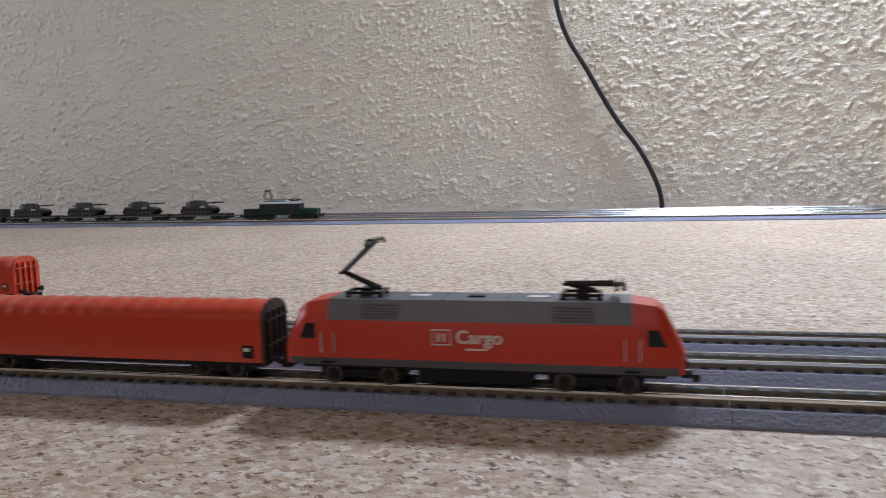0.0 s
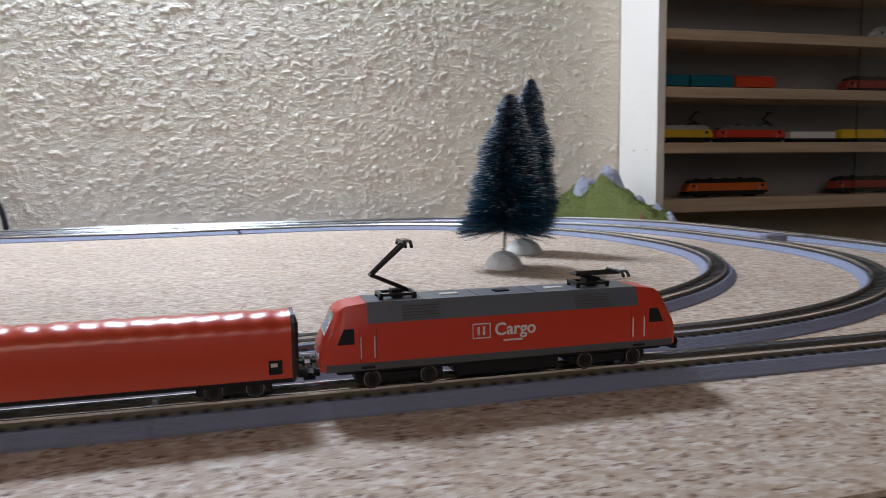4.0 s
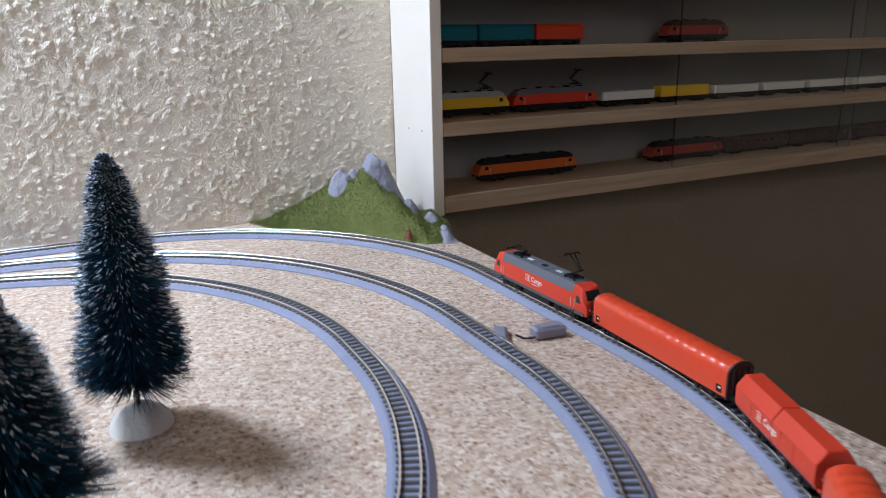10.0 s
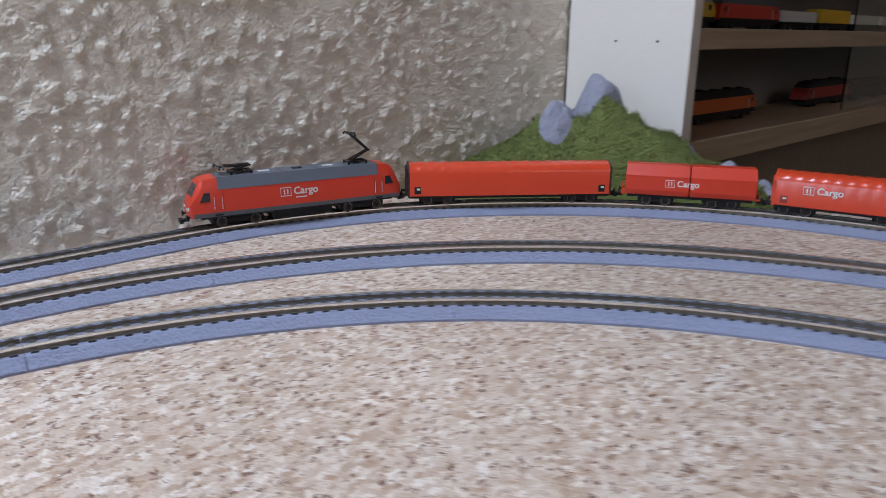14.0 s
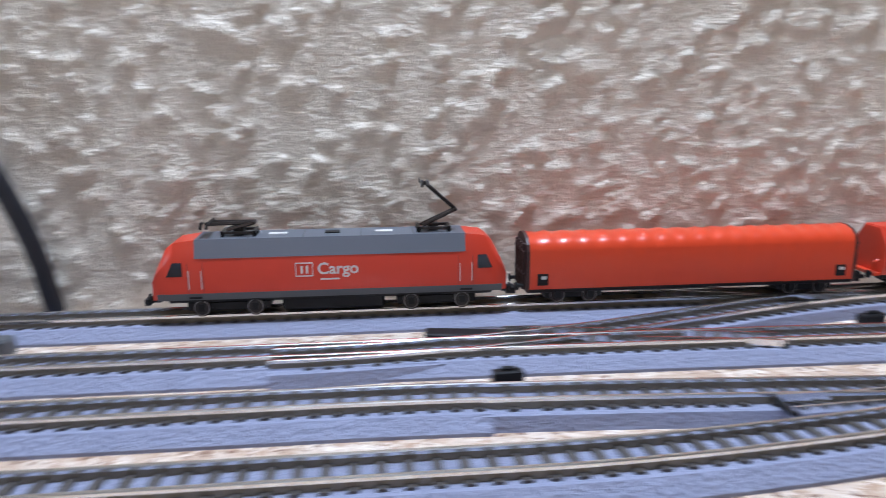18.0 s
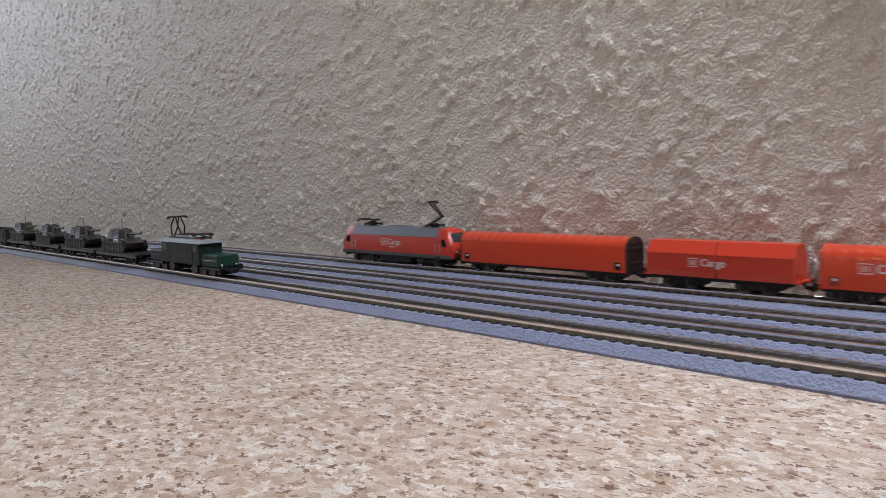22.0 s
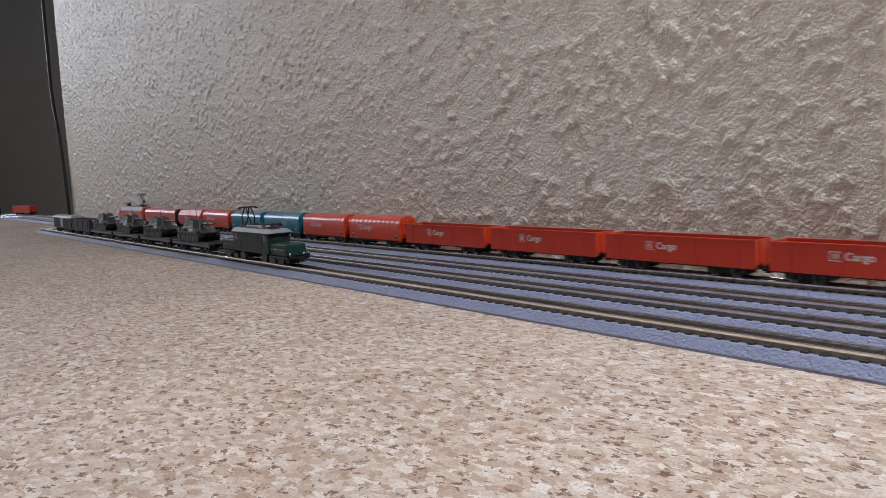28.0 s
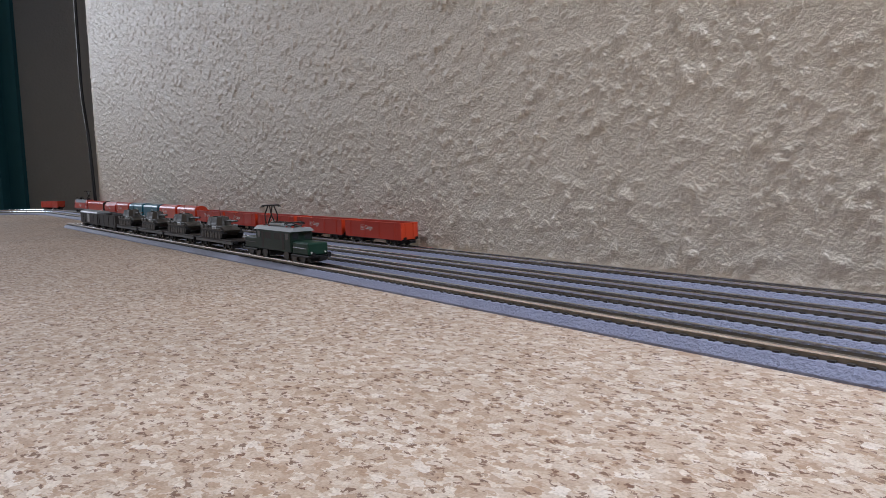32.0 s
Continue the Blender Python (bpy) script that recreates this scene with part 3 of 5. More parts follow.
def turnout_motor(x, y, turn, label, k=1.0, shell=BOXGREY):
    base = tagged(new("turnout_motor"), label, "turnout motor", "turnout motors")
    base.matrix_basis = pose(x, y, 0, 0, 0, turn)
    boxpart("case", shell, base, (-0.009 * k, 0.009 * k, -0.0035 * k, 0.0035 * k, 0.0, 0.0045), 0.0008 * k)
    boxpart("lever", BLACK, base, (-0.0045 * k, 0.0045 * k, -0.0013 * k, 0.0013 * k, 0.0045, 0.0053), 0.0003, "black hand lever")
    return base


turnout_motor(0.1830, -0.5285, 0, "grey turnout motor case beside the front tracks")
turnout_motor(0.186, -0.0525, 8, "small dark turnout motor between station tracks", 0.4, BLACK)
turnout_motor(0.090, -0.0777, 3, "small dark turnout motor between station tracks", 0.35, BLACK)
turnout_motor(-0.025, -0.0455, 0, "dark turnout motor bar beside the wall track", 0.7, SKIRT)


def point_lever(x, y, turn):
    base = tagged(new("point_lever"), "small dark bent lever at the turnout's edge", "lever", "levers")
    base.matrix_basis = pose(x, y, 0, 0, 0, turn)
    quick("bar", BLACK, base, lambda bm: tube(bm, [(0, 0, 0.0022), (0.003, -0.002, 0.003), (0.006, -0.006, 0.0012)], 0.0009))
    boxpart("foot", BOXGREY, base, (-0.003, 0.003, -0.001, 0.002, 0.0, 0.002), 0.0003)


point_lever(0.184, -0.1065, -15)

# ---- vehicles ----


def bogie(parent, x, axles=(-0.0055, 0.0055), w=0.0046, z=RAIL, outside=0.0047):
    b = boxpart("bogie", BLACK, parent, (x + axles[0] - 0.0035, x + axles[-1] + 0.0035, -w, w, z + 0.0012, z + 0.0036), 0.0004)
    for ax in axles:
        for sgn in (-1, 1):
            quick("wheel", DARKMETAL, b, lambda bm: wheel_disc(bm, x + ax, sgn * 0.0030, sgn * outside, z + 0.0022, 0.0022), "burnished metal wheel", True)
            quick("wheel_rim", WORNRIM, b, lambda bm: tube(bm, [(x + ax + 0.0018 * math.cos(k * math.pi / 9), sgn * (outside + 0.00005), z + 0.0022 + 0.0018 * math.sin(k * math.pi / 9)) for k in range(19)], 0.0001, 4), "bright worn wheel rim")
    for sgn in (-1, 1):
        for ax in axles:
            quick("axle_box", BLACK, b, lambda bm: box(bm, x + ax - 0.0008, x + ax + 0.0008, min(sgn * w, sgn * (w + 0.0009)), max(sgn * w, sgn * (w + 0.0009)), z + 0.0014, z + 0.0032))
    return b


def couplers(parent, half, z=RAIL + 0.0026):
    for sgn in (-1, 1):
        c = quick("coupler", BLACK, parent, lambda bm: (box(bm, min(sgn * half, sgn * (half + 0.0028)), max(sgn * half, sgn * (half + 0.0028)), -0.0009, 0.0009, z, z + 0.0009), box(bm, min(sgn * (half + 0.0022), sgn * (half + 0.0036)), max(sgn * (half + 0.0022), sgn * (half + 0.0036)), -0.0020, 0.0020, z - 0.0004, z + 0.0011)))
        for y in (-0.0042, 0.0042):
            quick("buffer", BLACK, parent, lambda bm: (tube(bm, [(sgn * (half - 0.0004), y, z + 0.0022), (sgn * (half + 0.0016), y, z + 0.0022)], 0.0005, 8), tube(bm, [(sgn * (half + 0.0013), y, z + 0.0022), (sgn * (half + 0.0017), y, z + 0.0022)], 0.0011, 8)))


def pantograph(parent, x, z, up, way=1):
    """Half-scissor current collector: base frame, lower and upper arm, bow."""
    base = quick("pantograph", DARKMETAL, parent, lambda bm: (box(bm, x - 0.0042, x + 0.0042, -0.0030, -0.0022, z + 0.0006, z + 0.0012), box(bm, x - 0.0042, x + 0.0042, 0.0022, 0.0030, z + 0.0006, z + 0.0012), box(bm, x - 0.0042, x - 0.0034, -0.003, 0.003, z + 0.0006, z + 0.0013), box(bm, x + 0.0034, x + 0.0042, -0.003, 0.003, z + 0.0006, z + 0.0013), box(bm, x - 0.0012, x + 0.0014, -0.0016, 0.0016, z, z + 0.0018)), "blackened metal pantograph base")
    for px in (-0.0038, 0.0038):
        for py in (-0.0026, 0.0026):
            quick("insulator", BLACK, base, lambda bm: tube(bm, [(x + px, py, z - 0.0003), (x + px, py, z + 0.0008)], 0.0005, 6))
    if up:
        elbow, head = (x - way * 0.0056, z + 0.0052), (x + way * 0.0022, z + 0.0122)
    else:
        elbow, head = (x - way * 0.0036, z + 0.0030), (x + way * 0.0078, z + 0.0030)
    foot = (x + way * 0.0028, z + 0.0014)
    for y in (-0.0006, 0.0016):
        quick("arm", DARKMETAL, base, lambda bm: tube(bm, [(foot[0], y, foot[1]), (elbow[0], y * 0.6, elbow[1])], 0.00045, 6))
    for y in (-0.0014, 0.0014):
        quick("arm", DARKMETAL, base, lambda bm: tube(bm, [(elbow[0], y * 0.4, elbow[1]), (head[0], y, head[1])], 0.00050, 6))
    quick("arm", DARKMETAL, base, lambda bm: (tube(bm, [(elbow[0], -0.0016, elbow[1]), (elbow[0], 0.0016, elbow[1])], 0.00045, 6), tube(bm, [(head[0], -0.0016, head[1]), (head[0], 0.0016, head[1])], 0.0003, 6)))
    for dx in (-0.0007, 0.0007):
        quick("bow", DARKMETAL, base, lambda bm: tube(bm, [(head[0] + dx, -0.0046, head[1] - 0.0006), (head[0] + dx, -0.0034, head[1] + 0.0004), (head[0] + dx, 0.0034, head[1] + 0.0004), (head[0] + dx, 0.0046, head[1] - 0.0006)], 0.00042, 6))
    quick("bow", CHROME, base, lambda bm: box(bm, head[0] - 0.0009, head[0] + 0.0009, -0.0028, 0.0028, head[1] + 0.0005, head[1] + 0.0008), "bright contact strip")


def electric_loco(half=0.0431, body=RED, noses=RED2, roof=ROOFGREY, wording=True, pantos=True):
    """Modern four-axle electric locomotive with slanted cabs."""
    o = new("electric_locomotive")
    W, zb = 0.0064, RAIL + 0.0046

    def ring(x, w, top, shoulder, low=zb):
        return [(x, -w, low), (x, w, low), (x, w, shoulder), (x, w * 0.76, top), (x, -w * 0.76, top), (x, -w, shoulder)]

    R = RAIL
    secs = [(half, 0.0055, 0.0096, 0.0088), (half - 0.0010, 0.0061, 0.0118, 0.0108), (half - 0.0038, W, 0.0172, 0.0140), (half - 0.0056, W, 0.0184, 0.0147), (half - 0.0104, W, 0.0190, 0.0147)]
    rings = [ring(-x, w, R + t, R + sh) for x, w, t, sh in secs] + [ring(x, w, R + t, R + sh) for x, w, t, sh in secs[::-1]]
    bm = bmesh.new()
    loft(bm, rings)
    bmesh.ops.bevel(bm, geom=[e for e in bm.edges if e.calc_face_angle(0) > 0.5], offset=0.00035, segments=2, affect="EDGES")
    part("body", bm, body, o, smooth=True)
    x1 = half - 0.0104
    bm = bmesh.new()
    prof = [(W + 0.00008, R + 0.0147), (W * 0.76 + 0.00012, R + 0.0191), (-W * 0.76 - 0.00012, R + 0.0191), (-W - 0.00008, R + 0.0147)]
    loft(bm, [[(x, y, z) for y, z in prof] for x in (-x1, x1)])
    rf = part("roof", bm, roof, o, "slate grey roof panel")
    # flat roof hatches, with the window's reflection painted on as white
    for k, (xa, xb) in enumerate(((-0.0150, -0.0106), (0.0112, 0.0156))):
        boxpart("roof_hatch", WHITEPRINT if wording else roof, rf, (xa, xb, -0.0010, 0.0010, R + 0.01905, R + 0.0193), 0, "roof hatch coloured white for its window reflection")
    boxpart("roof_vent", BLACK, rf, (-0.0018, 0.0018, -0.0012, 0.0012, R + 0.0190, R + 0.0194))
    for xs in (-0.020, -0.007, 0.007, 0.020):
        boxpart("roof_seam", SKIRT, rf, (xs - 0.00012, xs + 0.00012, -W * 0.75, W * 0.75, R + 0.01905, R + 0.01922))
    for sgn in (-1, 1):
        for xa in ((-0.0250, 0.0165) if sgn < 0 else ()):
            bm = bmesh.new()
            for k in range(5):
                z = 0.0152 + k * 0.00065
                yy = W - (z - 0.0147) / (0.0191 - 0.0147) * W * 0.24
                box(bm, xa, xa + 0.0085, min(sgn * yy, sgn * (yy + 0.00022)), max(sgn * yy, sgn * (yy + 0.00022)), R + z, R + z + 0.00025)
            part("louvre", bm, SKIRT, rf, "dark louvred grille")
        boxpart("skirt", SKIRT, o, (-half + 0.0012, half - 0.0012, min(sgn * (W - 0.0006), sgn * (W + 0.0001)), max(sgn * (W - 0.0006), sgn * (W + 0.0001)), zb - 0.0001, zb + 0.0015), 0, "dark grey sill band")
        for e in (-1, 1):
            bm = bmesh.new()
            q = [(half - 0.0036, 0.0104), (half - 0.0074, 0.0104), (half - 0.0074, 0.0138), (half - 0.0052, 0.0138)]
            loft(bm, [[(e * x, sgn * y, R + z) for x, z in q] for y in (W - 0.0003, W + 0.00012)])
            part("side_window", bm, GLASSBLACK, o, "dark cab side window")
            for xx in (0.0088, 0.0118):
                boxpart("handrail", WHITEPRINT, o, (e * (half - xx) - 0.00009, e * (half - xx) + 0.00009, min(sgn * W, sgn * (W + 0.0003)), max(sgn * W, sgn * (W + 0.00015)), R + 0.0072, R + 0.0118))
            for xx in (0.0086, 0.0122):
                boxpart("door_seam", BROWNRED, o, (e * (half - xx) - 0.00007, e * (half - xx) + 0.00007, min(sgn * W, sgn * (W + 0.00005)), max(sgn * W, sgn * (W + 0.00005)), zb + 0.0016, R + 0.0138))
            boxpart("step", BLACK, o, (e * (half - 0.0103) - 0.0015, e * (half - 0.0103) + 0.0015, min(sgn * W, sgn * (W + 0.0004)), max(sgn * W, sgn * (W + 0.0004)), zb + 0.0003, zb + 0.0008))
    for e in (-1, 1):
        bm = bmesh.new()
        n = Vector((e * 0.0054, 0, 0.0028)).normalized() * 0.00012
        a, b = Vector((e * (half - 0.0013), 0, R + 0.0122)), Vector((e * (half - 0.0036), 0, R + 0.0166))
        loft(bm, [[(p.x + q * n.x, s * w, p.z + q * n.z) for p, s, w in ((a, -1, 0.0042), (a, 1, 0.0042), (b, 1, 0.0040), (b, -1, 0.0040))] for q in (-2, 1)])
        part("windscreen", bm, GLASSBLACK, o, "black windscreen")
        for y in (-0.0036, 0.0036):
            quick("lamp", WHITEPRINT, o, lambda bm: tube(bm, [(e * (half - 0.0008), y, R + 0.0078), (e * (half + 0.0002), y, R + 0.0078)], 0.0006, 8), "white head lamp")
        boxpart("front_panel", WHITEPRINT, o, (min(e * (half - 0.0003), e * (half + 0.00008)), max(e * (half - 0.0003), e * (half + 0.00008)), -0.0022, 0.0022, R + 0.0064, R + 0.0074), 0, "white front band")
    boxpart("underframe", BLACK, o, (-half + 0.0035, half - 0.0035, -0.0058, 0.0058, RAIL + 0.0036, zb + 0.0004), 0.0004)
    for x in (-0.0255, 0.0255):
        bogie(o, x, (-0.0064, 0.0064), 0.0050, outside=0.0056)
    boxpart("transformer", BLACK, o, (-0.0125, 0.0125, -0.0057, 0.0057, RAIL + 0.0008, zb), 0.0006)
    couplers(o, half - 0.0004)
    if pantos:
        pantograph(o, -0.0252, RAIL + 0.0192, True, 1)
        pantograph(o, 0.0226, RAIL + 0.0192, False, 1)
    if wording:
        side_print(o, -0.0012, RAIL + 0.0113, W, 0.0040)
        for sgn in (-1, 1):
            boxpart("number_bar", WHITEPRINT, o, (-0.0016, 0.0030, min(sgn * W, sgn * (W + 0.00006)), max(sgn * W, sgn * (W + 0.00006)), RAIL + 0.0086, RAIL + 0.0090))
    return o


def arch(w, z0, shoulder, top, n=7):
    pts = [(-w, z0), (-w, shoulder)]
    for k in range(1, n):
        a = math.pi - k * math.pi / n
        pts.append((w * math.cos(a), shoulder + (top - shoulder) * math.sin(a)))
    return pts + [(w, shoulder), (w, z0)]


def tarp_wagon(half, colour, ribs, wording, end_colour, arms=True):
    """Covered wagon under a ribbed sliding tarpaulin."""
    o = new("covered_wagon")
    z0, sh, top, w = RAIL + 0.0042, RAIL + 0.0140, RAIL + 0.0178, 0.0063
    bm = bmesh.new()
    rings, steps = [], ribs * 4
    for k in range(steps + 1):
        x = -half + 0.0016 + (2 * half - 0.0032) * k / steps
        g = 0.00022 * (1 if k % 4 == 0 else (-0.4 if k % 4 == 2 else 0.2))
        rings.append([(x, y * (1 + (g / w if z > sh + 0.0004 else 0)), z + (g if z > sh else 0)) for y, z in arch(w, z0, sh, top)])
    loft(bm, rings)
    part("tarpaulin", bm, colour, o, smooth=True)
    for e in (-1, 1):
        end = quick("end_wall", end_colour, o, lambda bm: loft(bm, [[(x, y * 1.01, z) for y, z in arch(w, z0 - 0.0006, sh, top + 0.0003)] for x in (e * (half - 0.0016), e * (half - 0.0008))]))
        for y in (-0.0040, -0.0014, 0.0014, 0.0040):
            boxpart("stanchion", end_colour, end, (min(e * (half - 0.0008), e * half), max(e * (half - 0.0008), e * half), y - 0.0004, y + 0.0004, z0 - 0.0004, sh + 0.0018), 0.0001)
        for z in (z0 + 0.0035, sh - 0.0005):
            boxpart("crossbar", end_colour, end, (min(e * (half - 0.0006), e * (half - 0.0001)), max(e * (half - 0.0006), e * (half - 0.0001)), -0.0056, 0.0056, z, z + 0.0005))
        for sgn in (-1, 1):
            bp = boxpart("data_panel", BLACK if ribs > 12 else (BROWNRED if colour is RED2 else TEAL), o, (e * (half - 0.0050) - 0.0014, e * (half - 0.0050) + 0.0014, min(sgn * w, sgn * (w + 0.0001)), max(sgn * w, sgn * (w + 0.0001)), z0 + 0.0010, z0 + 0.0040), 0, "data panel with unreadable white marks")
            boxpart("data_mark", WHITEPRINT, bp, (e * (half - 0.0050) - 0.0010, e * (half - 0.0050) + 0.0004, min(sgn * w, sgn * (w + 0.00016)), max(sgn * w, sgn * (w + 0.00016)), z0 + 0.0026, z0 + 0.0034))
    boxpart("sill", BLACK, o, (-half + 0.001, half - 0.001, -w * 0.92, w * 0.92, z0 - 0.0011, z0 + 0.0001), 0.0002)
    bogie(o, -half + 0.0125 * min(1, half / 0.04) + 0.001, (-0.0042, 0.0042))
    bogie(o, half - 0.0125 * min(1, half / 0.04) - 0.001, (-0.0042, 0.0042))
    couplers(o, half)
    if wording == "word":
        side_print(o, -0.0080, RAIL + 0.0112, w + 0.0003, 0.0038)
    elif wording == "mark":
        for sgn in (-1, 1):
            q = [(sgn * -0.0055 + 0.0042 * math.cos(a * math.pi / 10), RAIL + 0.0110 + 0.0015 * math.sin(a * math.pi / 10)) for a in range(20)]
            em = quick("emblem", SILVER, o, lambda bm: loft(bm, [[(x, sgn * yy, z) for x, z in q] for yy in (w - 0.0001, w + 0.00006)]), "pale oval company mark")
            for k in (-1, 0, 1):
                boxpart("text_bar", TEAL, em, (sgn * -0.0055 + k * 0.0018 - 0.0006, sgn * -0.0055 + k * 0.0018 + 0.0006, min(sgn * w, sgn * (w + 0.0001)), max(sgn * w, sgn * (w + 0.0001)), RAIL + 0.0104, RAIL + 0.0116))
            boxpart("text_bar", SILVER, o, (sgn * 0.005 - 0.0030, sgn * 0.005 + 0.0030, min(sgn * w, sgn * (w + 0.00007)), max(sgn * w, sgn * (w + 0.00007)), RAIL + 0.0072, RAIL + 0.0078))
    return o


def swing_roof_wagon(half=0.0238):
    """Hopper wagon with a faceted roof in two halves."""
    o = new("hopper_wagon")
    z0, w = RAIL + 0.0046, 0.0063
    prof = [(-w * 0.86, z0), (-w, z0 + 0.0022), (-w, RAIL + 0.0130), (-w * 0.5, RAIL + 0.0172), (w * 0.5, RAIL + 0.0172), (w, RAIL + 0.0130), (w, z0 + 0.0022), (w * 0.86, z0)]
    for k, (xa, xb) in enumerate(((-half, -0.0002), (0.0002, half))):
        bm = bmesh.new()
        loft(bm, [[(x, y, z) for y, z in prof] for x in (xa, xb)])
        bmesh.ops.bevel(bm, geom=list(bm.edges), offset=0.00018, segments=1, affect="EDGES")
        part("body_half", bm, RED, o)
        bm = bmesh.new()
        top = [(-w * 1.01, RAIL + 0.0130), (-w * 0.5, RAIL + 0.0174), (w * 0.5, RAIL + 0.0174), (w * 1.01, RAIL + 0.0130)]
        loft(bm, [[(x, y, z) for y, z in top] for x in (xa + 0.0004, xb - 0.0004)])
        part("roof_half", bm, RED, o)
    for x in (-0.014, -0.006, 0.006, 0.014):
        for sgn in (-1, 1):
            boxpart("rib", RED, o, (x - 0.0002, x + 0.0002, min(sgn * w, sgn * (w + 0.00015)), max(sgn * w, sgn * (w + 0.00015)), z0 + 0.0024, RAIL + 0.0128))
    for e in (-1, 1):
        boxpart("end_platform", RED2, o, (min(e * half, e * (half + 0.0018)), max(e * half, e * (half + 0.0018)), -w * 0.8, w * 0.8, z0 - 0.0002, z0 + 0.0006))
        for y in (-0.004, 0.004):
            quick("handrail", RED2, o, lambda bm: tube(bm, [(e * (half + 0.0014), y, z0), (e * (half + 0.0014), y, z0 + 0.0034), (e * half, y, z0 + 0.0040)], 0.0002, 6))
    boxpart("sill", BLACK, o, (-half + 0.001, half - 0.001, -w * 0.8, w * 0.8, z0 - 0.0012, z0 + 0.0001), 0.0002)
    for x in (-0.0135, 0.0135):
        bogie(o, x, (-0.0040, 0.0040))
    couplers(o, half + 0.0012)
    side_print(o, -0.0030, RAIL + 0.0100, w, 0.0036)
    return o


def gondola(half=0.0308, colour=RED, wording=True):
    """Open high-sided wagon with thin walls and side ribs."""
    o = new("open_wagon")
    z0, z1, w, t = RAIL + 0.0046, RAIL + 0.0138, 0.0063, 0.0005
    boxpart("floor", BROWNEND, o, (-half + t, half - t, -w + t, w - t, z0, z0 + 0.0006))
    for sgn in (-1, 1):
        sd = boxpart("side_wall", colour, o, (-half, half, min(sgn * (w - t), sgn * w), max(sgn * (w - t), sgn * w), z0 - 0.0008, z1), 0.0001)
        boxpart("top_rim", colour, sd, (-half, half, min(sgn * (w - t), sgn * (w + 0.0003)), max(sgn * (w - t), sgn * (w + 0.0003)), z1 - 0.0001, z1 + 0.0005), 0.0001)
        for x in (-0.0255, -0.0085, 0.0085, 0.0255):
            boxpart("rib", colour, sd, (x - 0.0003, x + 0.0003, min(sgn * w, sgn * (w + 0.0003)), max(sgn * w, sgn * (w + 0.0003)), z0, z1), 0.00005)
    for e in (-1, 1):
        ed = boxpart("end_wall", RED2 if colour is RED else colour, o, (min(e * (half - t), e * half), max(e * (half - t), e * half), -w + t, w - t, z0 - 0.0004, z1 + 0.0004), 0.0001)
        for y in (-0.003, 0.003):
            boxpart("stanchion", RED2 if colour is RED else colour, ed, (min(e * half, e * (half + 0.0004)), max(e * half, e * (half + 0.0004)), y - 0.0004, y + 0.0004, z0, z1), 0.00005)
    boxpart("sill", BLACK, o, (-half + 0.001, half - 0.001, -w * 0.85, w * 0.85, z0 - 0.0014, z0 - 0.0001), 0.0002)
    k = half / 0.0308
    for x in (-0.0195 * k, 0.0195 * k):
        bogie(o, x, (-0.0040, 0.0040))
    couplers(o, half)
    if wording:
        side_print(o, -0.0055, RAIL + 0.0102, w + 0.0001, 0.0036)
    return o


